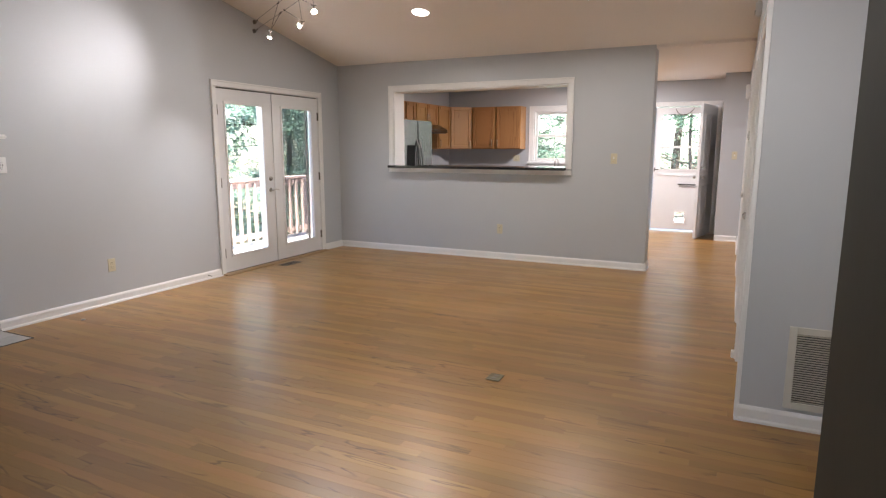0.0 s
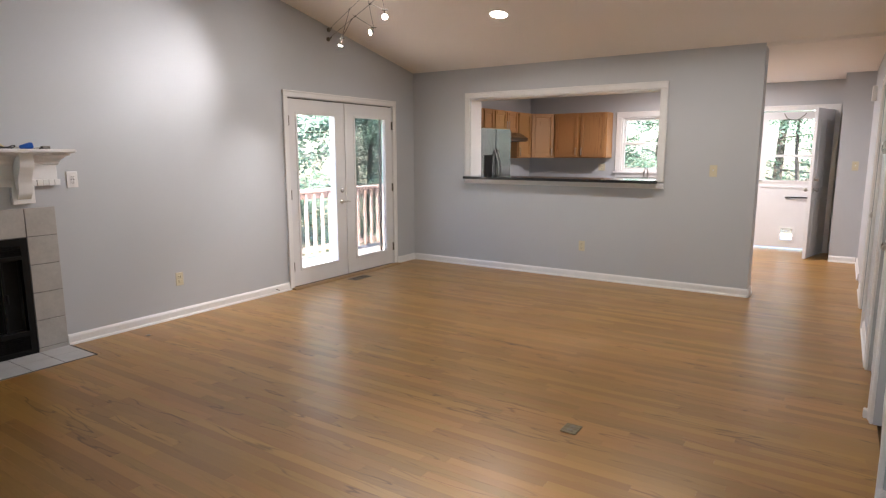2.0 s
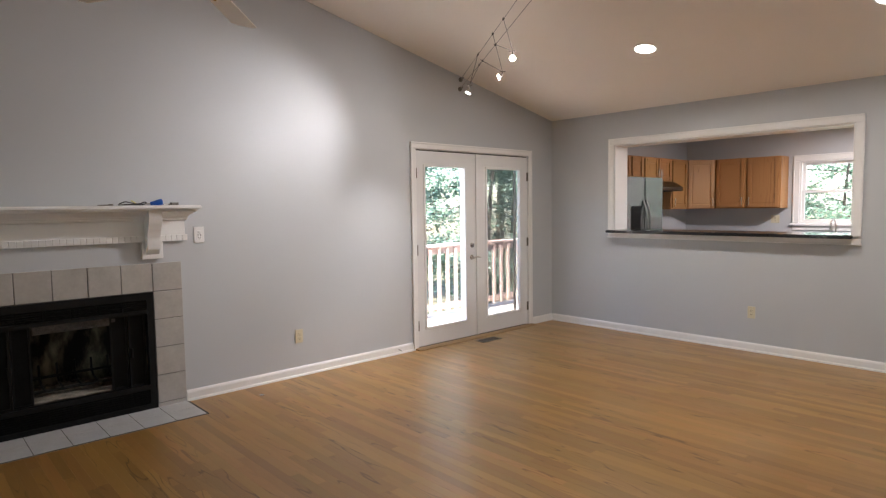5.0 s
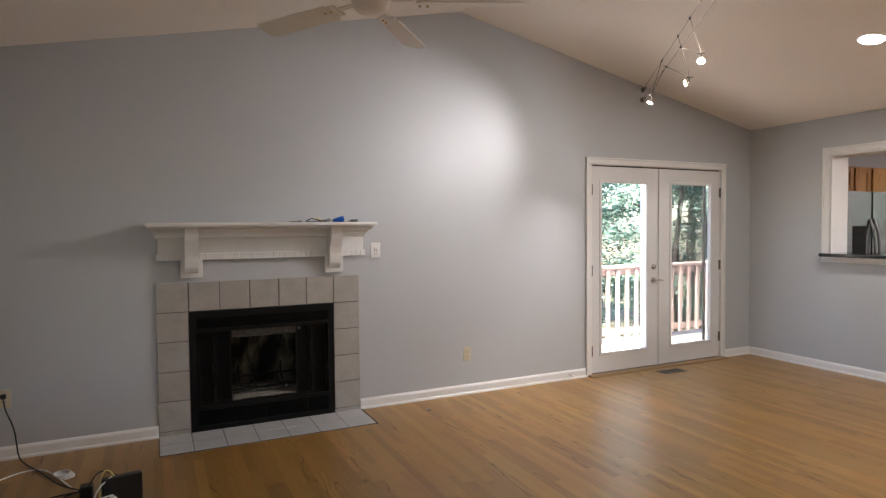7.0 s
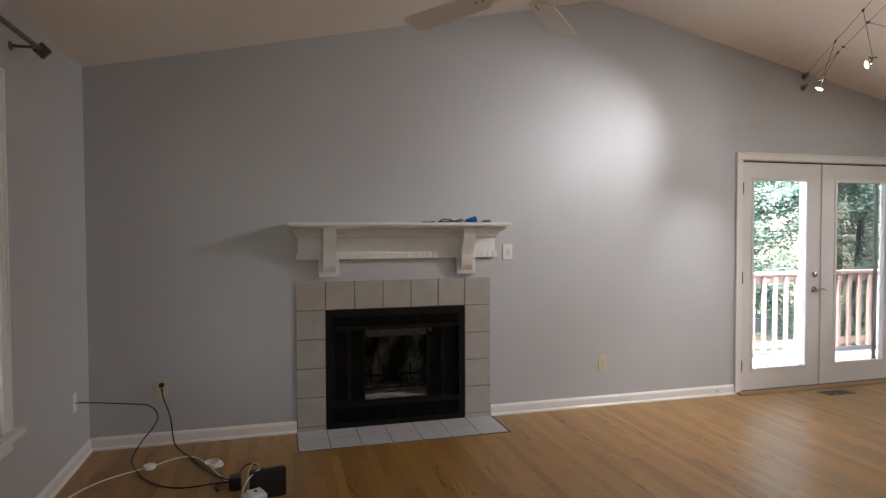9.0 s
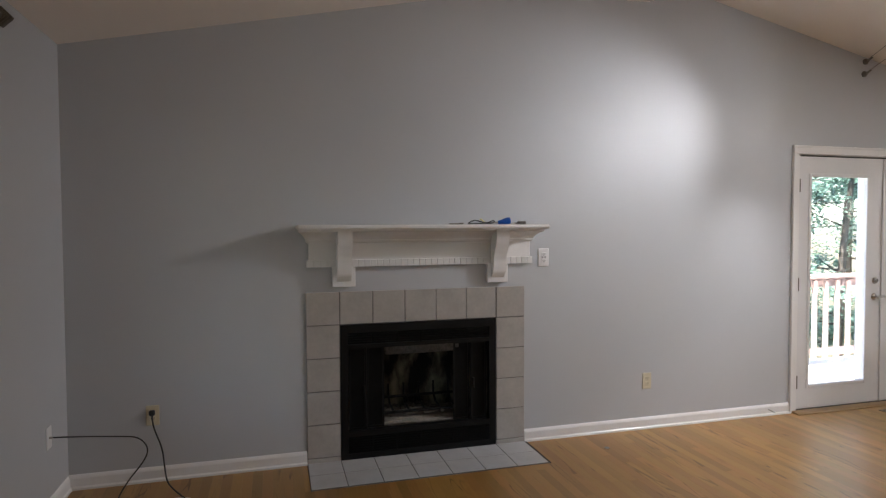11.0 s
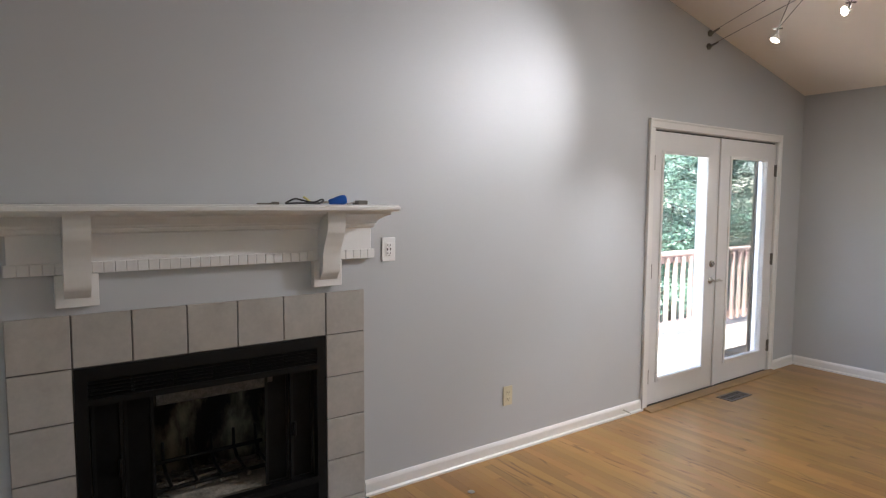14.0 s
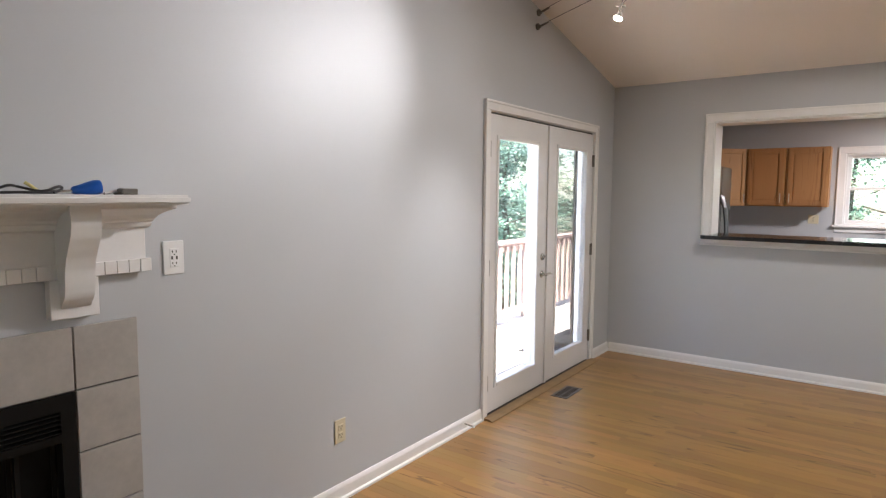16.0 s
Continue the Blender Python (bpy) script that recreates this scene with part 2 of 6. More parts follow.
BRASS = plain("brass", (0.55, 0.40, 0.16), 0.3, 1.0)
YELLOW = plain("yellow_cord", (0.62, 0.55, 0.22), 0.45)
SUBFLOOR = plain("dark_subfloor", (0.13, 0.075, 0.035), 0.9)
VENT_METAL = plain("vent_enamel", (0.60, 0.58, 0.52), 0.4, vary=0.04)
REGISTER = plain("register_brown_metal", (0.16, 0.135, 0.11), 0.4, 0.6, vary=0.1)
RUBBER = plain("mat_rubber", (0.03, 0.03, 0.033), 0.8, vary=0.2)
BARK = plain("bark", (0.075, 0.062, 0.05), 0.95, vary=0.45, scale=3, grain=24, bump=0.9, depth=0.02, stretched=(1, 1, 0.25))
SOIL = plain("leaf_litter", (0.10, 0.085, 0.05), 0.95, vary=0.5, scale=1.2, grain=20, bump=0.8, depth=0.03)
BULB = glow("lit_bulb_face", (1.0, 0.93, 0.82), 12)
CAN_GLOW = glow("recessed_lens", (1.0, 0.95, 0.88), 6)


def foliage(name, a, c):
    m, t, n, l, b = nodes_of(name)
    g = n.new("ShaderNodeNewGeometry")
    col = ramp(n, l, g.outputs["Random Per Island"], [(0.0, a), (1.0, c)])
    l.new(col, b.inputs["Base Color"])
    b.inputs["Roughness"].default_value = 0.5
    tl, mx = n.new("ShaderNodeBsdfTranslucent"), n.new("ShaderNodeMixShader")
    l.new(col, tl.inputs[0])
    mx.inputs[0].default_value = 0.5
    l.new(b.outputs[0], mx.inputs[1]), l.new(tl.outputs[0], mx.inputs[2])
    l.new(mx.outputs[0], n["Material Output"].inputs[0])
    return m


# first-row leaves are paled: the sunlight they lack is in their colour
LEAF_LIT = foliage("leaves", (0.17, 0.28, 0.225), (0.31, 0.45, 0.37))
LEAF_DARK = foliage("leaves_dark", (0.11, 0.19, 0.14), (0.22, 0.34, 0.25))


# ---- mesh helpers ----
def box(bm, x0, x1, y0, y1, z0, z1, bevel=0.0, seg=1):
    a = [bm.verts.new((x, y, z)) for x in (x0, x1) for y in (y0, y1) for z in (z0, z1)]
    fs = [bm.faces.new([a[i] for i in q]) for q in ((0, 1, 3, 2), (4, 6, 7, 5), (0, 4, 5, 1), (2, 3, 7, 6), (0, 2, 6, 4), (1, 5, 7, 3))]
    if bevel:
        es = list({e for f in fs for e in f.edges})
        bmesh.ops.bevel(bm, geom=es, offset=bevel, segments=seg, affect="EDGES", clamp_overlap=True)
    return bm


def boxes(*items, bevel=0.0, seg=1):
    bm = bmesh.new()
    for b in items:
        box(bm, *b, bevel=bevel, seg=seg)
    return bm


def tube(bm, a, b, r0, r1=None, n=12, caps=True):
    a, b = Vector(a), Vector(b)
    r1 = r0 if r1 is None else r1
    q = (b - a).to_track_quat("Z", "Y")
    ring = [[bm.verts.new(p + q @ Vector((r * math.cos(6.28319 * i / n), r * math.sin(6.28319 * i / n), 0))) for i in range(n)] for p, r in ((a, r0), (b, r1))]
    for i in range(n):
        j = (i + 1) % n
        bm.faces.new((ring[0][i], ring[0][j], ring[1][j], ring[1][i]))
    if caps:
        bm.faces.new(ring[0][::-1]), bm.faces.new(ring[1])
    return bm


def lathe(bm, prof, at=(0, 0, 0), q=None, n=20):
    """Turns (radius, height) pairs round z; q turns the result."""
    at = Vector(at)
    rows = []
    for r, h in prof:
        pts = [Vector((r * math.cos(6.28319 * i / n), r * math.sin(6.28319 * i / n), h)) for i in range(n)]
        rows.append([bm.verts.new(at + (q @ p if q else p)) for p in pts])
    for a, b in zip(rows, rows[1:]):
        for i in range(n):
            j = (i + 1) % n
            bm.faces.new((a[i], a[j], b[j], b[i]))
    bm.faces.new(rows[0][::-1]), bm.faces.new(rows[-1])
    return bm


def extrude_profile(bm, prof, axis, a, b, base=(0, 0, 0)):
    """Runs a closed outline along x or y. prof: (out, up) pairs; out is measured along the other floor axis."""
    ends = []
    for s in (a, b):
        ends.append([bm.verts.new(Vector(base) + (Vector((s, o, u)) if axis == "x" else Vector((o, s, u)))) for o, u in prof])
    n = len(prof)
    for i in range(n):
        j = (i + 1) % n
        bm.faces.new((ends[0][i], ends[0][j], ends[1][j], ends[1][i]))
    bm.faces.new(ends[0][::-1]), bm.faces.new(ends[1])
    return bm


def finish(name, bm, material, smooth=False):
    bmesh.ops.recalc_face_normals(bm, faces=bm.faces)
    me = bpy.data.meshes.new(name)
    bm.to_mesh(me)
    bm.free()
    for m in (material if isinstance(material, (list, tuple)) else [material]):
        me.materials.append(m)
    if smooth:
        me.polygons.foreach_set("use_smooth", [True] * len(me.polygons))
        me.set_sharp_from_angle(angle=radians(40))
    return new(name, me)


def part(name, bm, material, parent=None, label="", smooth=False):
    ob = finish(name, bm, material, smooth)
    if parent is not None:
        ob.parent = parent
        ob.matrix_parent_inverse = parent.matrix_world.inverted()
    if label:
        tagged(ob, label)
    return ob


def thing(name, at, label, category, group=""):
    e = new(name)
    e.empty_display_size = 0.05
    e.matrix_world = Matrix.Translation(at)
    bpy.context.view_layer.update()
    return tagged(e, label, category, group)


def setting(name, bm, material, label="", category="", smooth=False):
    return tagged(finish(name, bm, material, smooth), label, category, kind="structure")


def rope(name, pts, r, material, parent=None, label="", category=""):
    c = bpy.data.curves.new(name, "CURVE")
    c.dimensions, c.bevel_depth, c.bevel_resolution, c.resolution_u, c.use_fill_caps = "3D", r, 2, 6, True
    s = c.splines.new("NURBS")
    s.points.add(len(pts) - 1)
    for p, co in zip(s.points, pts):
        p.co = (*co, 1)
    s.use_endpoint_u, s.order_u = True, 3
    c.materials.append(material)
    dg = bpy.context.evaluated_depsgraph_get()
    tmp = new(name, c)
    bpy.context.view_layer.update()
    me = bpy.data.meshes.new_from_object(tmp.evaluated_get(bpy.context.evaluated_depsgraph_get()))
    bpy.data.objects.remove(tmp)
    me.polygons.foreach_set("use_smooth", [True] * len(me.polygons))
    ob = new(name, me)
    if parent is not None:
        ob.parent = parent
        ob.matrix_parent_inverse = parent.matrix_world.inverted()
    return tagged(ob, label, category)


def wall_mesh(axis, face, back, u0, u1, z0, z1, holes=(), tops=None):
    """A wall along x or y between two faces, with rectangular openings (u0, u1, z0, z1) cut through; tops adds a gable outline above z1."""
    bm = bmesh.new()
    us = sorted({u0, u1, *[h for o in holes for h in o[:2]]})
    zs = sorted({z0, z1, *[h for o in holes for h in o[2:]]})
    P = (lambda u, d, z: (u, d, z)) if axis == "x" else (lambda u, d, z: (d, u, z))
    cache = {}

    def v(u, d, z):
        k = (round(u, 4), round(d, 4), round(z, 4))
        if k not in cache:
            cache[k] = bm.verts.new(P(u, d, z))
        return cache[k]

    def solid(i, j):
        if not (0 <= i < len(us) - 1 and 0 <= j < len(zs) - 1):
            return False
        cu, cz = (us[i] + us[i + 1]) / 2, (zs[j] + zs[j + 1]) / 2
        return not any(a < cu < b and c < cz < d for a, b, c, d in holes)

    for i in range(len(us) - 1):
        for j in range(len(zs) - 1):
            if not solid(i, j):
                continue
            a, b, c, d = us[i], us[i + 1], zs[j], zs[j + 1]
            for f in (face, back):
                bm.faces.new((v(a, f, c), v(b, f, c), v(b, f, d), v(a, f, d)))
            for ok, p, q in ((solid(i - 1, j), (a, c), (a, d)), (solid(i + 1, j), (b, c), (b, d)), (solid(i, j - 1), (a, c), (b, c)), (solid(i, j + 1), (a, d), (b, d))):
                if not ok:
                    bm.faces.new((v(p[0], face, p[1]), v(q[0], face, q[1]), v(q[0], back, q[1]), v(p[0], back, p[1])))
    if tops:
        f1 = [bm.verts.new(P(u, face, z)) for u, z in tops]
        f2 = [bm.verts.new(P(u, back, z)) for u, z in tops]
        bm.faces.new(f1), bm.faces.new(f2[::-1])
        for i in range(len(tops)):
            j = (i + 1) % len(tops)
            bm.faces.new((f1[i], f1[j], f2[j], f2[i]))
    return bm


BASE = [(0, 0), (0.022, 0), (0.022, 0.012), (0.013, 0.02), (0.013, 0.065), (0.010, 0.074), (0.004, 0.085), (0, 0.085)]


def baseboard(name, axis, sign, face, a, b):
    bm = bmesh.new()
    prof = [(face + sign * (o - 0.0), u) for o, u in BASE]
    extrude_profile(bm, prof, axis, a, b)
    return setting(name, bm, TRIM, "white painted wooden baseboard along the grey wall", "baseboard")

# ---- structure ----
FD0, FD1, FDH = 5.065, 6.826, 2.045        # french door opening
PT = (-4.11, -1.77, 1.12, 2.13)            # pass-through opening
FB = (1.50, 2.52, 0.02, 0.865)             # fireplace opening
OUT = WX - 0.16

setting("wall_west", wall_mesh("y", WX, OUT, FRONT - 0.15, BACK + 0.15, 0, EAVE, [(FD0, FD1, 0, FDH), FB],
        [(FRONT - 0.15, EAVE), (BACK + 0.15, EAVE), (BACK + 0.15, EAVE + 0.05), (KIT, EAVE + 0.05), (RIDGE, RIDGE_Z + 0.05), (FRONT - 0.15, EAVE + 0.05)]),
        PAINT, "grey painted gable wall with fireplace and french doors", "wall")
WIN = (-3.69, -2.6, 0.53, 2.09)
DOOR = (-0.80, 0.16, 0.0, 2.05)
setting("wall_front", wall_mesh("x", FRONT, FRONT - 0.15, WX, EAST, 0, EAVE, [WIN, DOOR]), PAINT, "grey painted front wall with window and entry door", "wall")
setting("wall_kitchen", wall_mesh("x", KIT, KIT_BACK, WX, -0.82, 0, EAVE, [PT]), PAINT, "grey painted wall with a wide kitchen pass-through", "wall")
CLOSETS = [(3.60, 4.46, 0, 2.05), (4.64, 5.45, 0, 2.05), (6.62, 7.38, 0, 2.05)]
setting("wall_hall", wall_mesh("y", HALL_X, HALL_X + 0.12, 3.52, 10.15, 0, EAVE, CLOSETS,
        [(3.52, EAVE), (KIT, EAVE), (3.67, RIDGE_Z - 0.01), (3.52, ceil_z(3.52) - 0.01)]), PAINT, "grey painted hall wall with white closet doors", "wall")
setting("wall_partition", wall_mesh("x", 3.52, 3.64, HALL_X + 0.12, EAST, 0, EAVE, [],
        [(HALL_X + 0.12, EAVE), (EAST, EAVE), (EAST, ceil_z(3.52) - 0.01), (HALL_X + 0.12, ceil_z(3.52) - 0.01)]), PAINT, "grey painted partition wall with a return-air grille", "wall")
setting("wall_east", wall_mesh("y", EAST, EAST + 0.12, FRONT - 0.15, BACK + 0.15, 0, EAVE, [],
        [(FRONT - 0.15, EAVE), (KIT + 0.2, EAVE), (RIDGE, RIDGE_Z + 0.05)]), PAINT, "grey painted side wall", "wall")
BDOOR = (-1.215, -0.27, 0, 2.06)
KWIN = (-3.30, -2.36, 1.14, 2.04)
setting("wall_back", wall_mesh("x", BACK, BACK + 0.15, WX, EAST, 0, EAVE, [BDOOR, KWIN]), PAINT, "grey painted back wall with kitchen window and back door", "wall")
setting("wall_hall_end", boxes((-0.175, HALL_X + 0.12, 10.15, BACK - 0.002, 0, EAVE - 0.03)), PAINT, "grey painted wall stub beside the back door", "wall")

# ceilings: two slopes over the room, a flat one over kitchen and hall
bm = bmesh.new()
T = 0.1
prof = [(FRONT - 0.15, EAVE - 0.03), (FRONT, EAVE), (RIDGE, RIDGE_Z), (KIT, EAVE), (KIT, EAVE + T), (RIDGE, RIDGE_Z + T), (FRONT - 0.15, EAVE + T)]
extrude_profile(bm, prof, "x", WX + 0.0005, EAST - 0.0005)
setting("ceiling", bm, CEIL, "warm white vaulted living room ceiling", "ceiling")
setting("ceiling_kitchen", boxes((WX, EAST, KIT + 0.001, BACK + 0.15, EAVE - 0.03, EAVE + 0.09)), CEIL, "flat warm white ceiling over kitchen and hall", "ceiling")

# floor slab under the boards
setting("floor", boxes((WX - 0.15, EAST, FRONT - 0.15, BACK + 0.1, -0.12, -0.02)), SUBFLOOR, "oak strip floor boards over a subfloor", "floor")

# baseboards
baseboard("baseboard_west_1", "y", 1, WX, FRONT, 1.277)
baseboard("baseboard_west_2", "y", 1, WX, 2.742, 5.0)
baseboard("baseboard_west_3", "y", 1, WX, 6.892, KIT)
baseboard("baseboard_kitchen", "x", -1, KIT, WX + 0.022, -0.798)
baseboard("baseboard_wall_end", "y", 1, -0.82, KIT - 0.022, KIT_BACK)
baseboard("baseboard_front", "x", 1, FRONT, WX + 0.022, -0.90)
baseboard("baseboard_partition", "x", -1, 3.52, HALL_X - 0.022, EAST)
baseboard("baseboard_partition_return", "y", -1, HALL_X, 3.50, 3.535)
baseboard("baseboard_hall_1", "y", -1, HALL_X, 5.515, 6.555)
baseboard("baseboard_hall_2", "y", -1, HALL_X, 7.445, 8.3)
baseboard("baseboard_hall_3", "y", -1, HALL_X, 8.9, 10.15)
baseboard("baseboard_hall_end", "x", -1, 10.15, -0.175, HALL_X - 0.022)


def casing(name, axis, face, sign, u0, u1, z0, z1, w=0.065, t=0.018, parent=None, bottom=False, label="white painted wooden casing"):
    """Trim boards round an opening on one face of a wall, mitre-free butt joints, slightly rounded."""
    def slab(a, b, c, d):
        lo, hi = sorted((face + sign * 0.0005, face + sign * t))
        lo2, hi2 = sorted((face + sign * 0.0005, face + sign * (t + 0.006)))
        return (a, b, lo, hi, c, d) if axis == "x" else (lo, hi, a, b, c, d)
    bm = bmesh.new()
    box(bm, *slab(u0 - w, u0, z0, z1), bevel=0.004)
    box(bm, *slab(u1, u1 + w, z0, z1), bevel=0.004)
    box(bm, *slab(u0 - w, u1 + w, z1, z1 + w), bevel=0.004)
    # raised outer band of the moulding
    t2 = t + 0.006
    t, keep = t2, t
    box(bm, *slab(u0 - w - 0.001, u0 - w + 0.016, z0, z1 + w - 0.016), bevel=0.003)
    box(bm, *slab(u1 + w - 0.016, u1 + w + 0.001, z0, z1 + w - 0.016), bevel=0.003)
    box(bm, *slab(u0 - w - 0.001, u1 + w + 0.001, z1 + w - 0.016, z1 + w + 0.001), bevel=0.003)
    if bottom:
        box(bm, *slab(u0 - w, u1 + w, z0 - w, z0), bevel=0.004)
    if parent is None:
        return setting(name, bm, TRIM, label, "trim")
    return part("casing", bm, TRIM, parent, label)


# ---- french doors ----
door_set = tagged(thing("door_french", (WX, (FD0 + FD1) / 2, 0), "closed white french doors with full-length glass onto the deck", "french door"), kind="structure")
casing("c", "y", WX, 1, FD0, FD1, 0, FDH, 0.065, parent=door_set)
part("jamb", boxes((OUT, WX - 0.001, FD0, FD0 + 0.004, 0, FDH), (OUT, WX - 0.001, FD1 - 0.004, FD1, 0, FDH), (OUT, WX - 0.001, FD0, FD1, FDH - 0.005, FDH)), TRIM, door_set)
part("threshold", boxes((OUT - 0.02, WX + 0.03, FD0 + 0.004, FD1 - 0.004, -0.018, 0.012), bevel=0.004), SLOT, door_set, "dark metal threshold")
mid = (FD0 + FD1) / 2
# black box stands in for the shadow in the gap over the leaves
part("gap_shadow_strip", boxes((WX - 0.04, WX - 0.014, FD0 + 0.005, FD1 - 0.005, FDH - 0.0165, FDH - 0.0055)), SLOT, door_set, "dark strip drawn as the shadow in the gap above the doors")


def french_leaf(y0, y1, g0, g1, hinge_y, screen):
    xf, xb = WX - 0.004, WX - 0.048
    z0, z1, gz0, gz1 = 0.022, FDH - 0.017, 0.205, 1.875
    bm = boxes((xb, xf, y0, g0, z0, z1), (xb, xf, g1, y1, z0, z1), (xb, xf, g0, g1, z0, gz0), (xb, xf, g0, g1, gz1, z1))
    leaf = part("door_leaf", bm, DOOR_WHITE, door_set)
    s = 0.022
    fr = boxes((xf - 0.005, xf + 0.008, g0 - s, g0 + 0.006, gz0 - s, gz1 + s), (xf - 0.005, xf + 0.008, g1 - 0.006, g1 + s, gz0 - s, gz1 + s),
               (xf - 0.005, xf + 0.008, g0 + 0.006, g1 - 0.006, gz0 - s, gz0 + 0.006), (xf - 0.005, xf + 0.008, g0 + 0.006, g1 - 0.006, gz1 - 0.006, gz1 + s), bevel=0.004)
    part("glazing_bead", fr, DOOR_WHITE, leaf)
    pane = part("pane", boxes((xb + 0.018, xb + 0.022, g0, g1, gz0, gz1)), CLEAR, leaf, "clear glass pane")
    pane.visible_shadow = False
    for z in (0.24, 1.02, 1.80):
        bm = boxes((WX - 0.003, WX + 0.008, hinge_y - 0.012, hinge_y + 0.012, z - 0.05, z + 0.05))
        tube(bm, (WX + 0.009, hinge_y, z - 0.052), (WX + 0.009, hinge_y, z + 0.052), 0.006, n=8)
        part("hinge", bm, BRONZE, leaf, "satin nickel hinge")
    return leaf


leaf_l = french_leaf(FD0 + 0.006, mid - 0.003, 5.195, 5.775, FD0 + 0.006, False)
leaf_r = french_leaf(mid + 0.003, FD1 - 0.006, 6.112, 6.690, FD1 - 0.006, True)
part("astragal", boxes((WX - 0.004, WX + 0.010, mid - 0.016, mid + 0.014, 0.022, FDH - 0.018), bevel=0.003), DOOR_WHITE, leaf_l)
bm = lathe(bmesh.new(), [(0.0, 0), (0.027, 0), (0.029, 0.004), (0.024, 0.012), (0.01, 0.015)], (WX - 0.003, 5.868, 1.03), Vector((1, 0, 0)).to_track_quat("Z", "Y"))
box(bm, WX + 0.010, WX + 0.022, 5.868 - 0.014, 5.868 + 0.014, 1.024, 1.036, bevel=0.002)
part("deadbolt", bm, NICKEL, leaf_l, "satin nickel deadbolt thumb-turn", smooth=True)
bm = lathe(bmesh.new(), [(0.0, 0), (0.027, 0), (0.029, 0.004), (0.022, 0.012), (0.011, 0.016), (0.011, 0.045)], (WX - 0.003, 5.862, 0.895), Vector((1, 0, 0)).to_track_quat("Z", "Y"))
tube(bm, (WX + 0.042, 5.85, 0.893), (WX + 0.045, 5.91, 0.902), 0.0105, 0.010)
tube(bm, (WX + 0.045, 5.91, 0.902), (WX + 0.040, 5.965, 0.890), 0.010, 0.006)
part("lever_handle", bm, NICKEL, leaf_l, "satin nickel lever handle", smooth=True)
# sliding insect screen parked outside the second leaf, and its white tracks
xs = WX - 0.115
part("screen_track", boxes((WX - 0.100, WX - 0.052, 5.785, 5.803, 0.02, FDH - 0.02), bevel=0.002), TRIM, door_set, "white aluminium screen track")
part("screen_track", boxes((WX - 0.100, WX - 0.052, FD1 - 0.02, FD1 - 0.005, 0.02, FDH - 0.02), bevel=0.002), TRIM, door_set, "white aluminium screen track")
scr = part("screen_cloth", boxes((xs - 0.001, xs + 0.001, 5.99, 6.70, 0.05, FDH - 0.03)), SCREEN, door_set, "dark insect screen")
part("screen_bar", boxes((xs - 0.012, xs + 0.012, 6.70, 6.735, 0.02, FDH - 0.02), bevel=0.002), BRONZE, door_set, "dark screen pull bar")
# wooden reducer strip on the floor in front of the doors
bm = bmesh.new()
extrude_profile(bm, [(WX + 0.012, 0.001), (WX + 0.085, 0.001), (WX + 0.085, 0.006), (WX + 0.06, 0.016), (WX + 0.012, 0.018)], "y", 5.02, 6.87)
tagged(finish("threshold_strip", bm, OLIVE_TRIM), "brown wooden reducer strip along the door sill", "threshold", kind="structure")

# ---- pass-through ----
casing("trim_pass_through", "x", KIT, -1, PT[0], PT[1], 1.15, PT[3], 0.07, label="white wooden casing round the pass-through")
setting("trim_pass_through_jamb", boxes((PT[0], PT[0] + 0.012, KIT - 0.001, KIT_BACK + 0.01, 1.165, PT[3]), (PT[1] - 0.012, PT[1], KIT - 0.001, KIT_BACK + 0.01, 1.165, PT[3]),
        (PT[0] + 0.012, PT[1] - 0.012, KIT - 0.001, KIT_BACK + 0.01, PT[3] - 0.012, PT[3])), TRIM, "white jamb boards lining the pass-through", "trim")
setting("trim_pass_through_apron", boxes((PT[0] - 0.07, PT[1] + 0.07, KIT - 0.02, KIT - 0.0005, 1.075, 1.131), (PT[0] - 0.075, PT[1] + 0.075, KIT - 0.026, KIT - 0.0005, 1.075, 1.09), bevel=0.003), TRIM, "white apron board under the bar counter", "trim")
bm = boxes((PT[0] + 0.001, PT[1] - 0.001, KIT - 0.03, KIT_BACK + 0.12, 1.133, 1.164))
nose = [(PT[0] - 0.062, KIT - 0.028), (PT[1] + 0.012, KIT - 0.028)]
for cx, a0 in ((PT[1] - 0.043, 0), (PT[0] - 0.007, -90)):
    nose += [(cx + 0.055 * math.cos(radians(a0 - 15 * i)), KIT - 0.065 + 0.055 * math.sin(radians(a0 - 15 * i))) for i in range(7)]
ends = [[bm.verts.new((x, y, z)) for x, y in nose] for z in (1.133, 1.164)]
for i in range(len(nose)):
    j = (i + 1) % len(nose)
    bm.faces.new((ends[0][i], ends[0][j], ends[1][j], ends[1][i]))
rim = [bm.faces.new(ends[0][::-1]), bm.faces.new(ends[1])]
bmesh.ops.bevel(bm, geom=list({e for f in rim for e in f.edges}), offset=0.005, segments=2, affect="EDGES")
tagged(finish("bar_counter", bm, GRANITE, True), "polished black granite bar top in the pass-through", "counter")

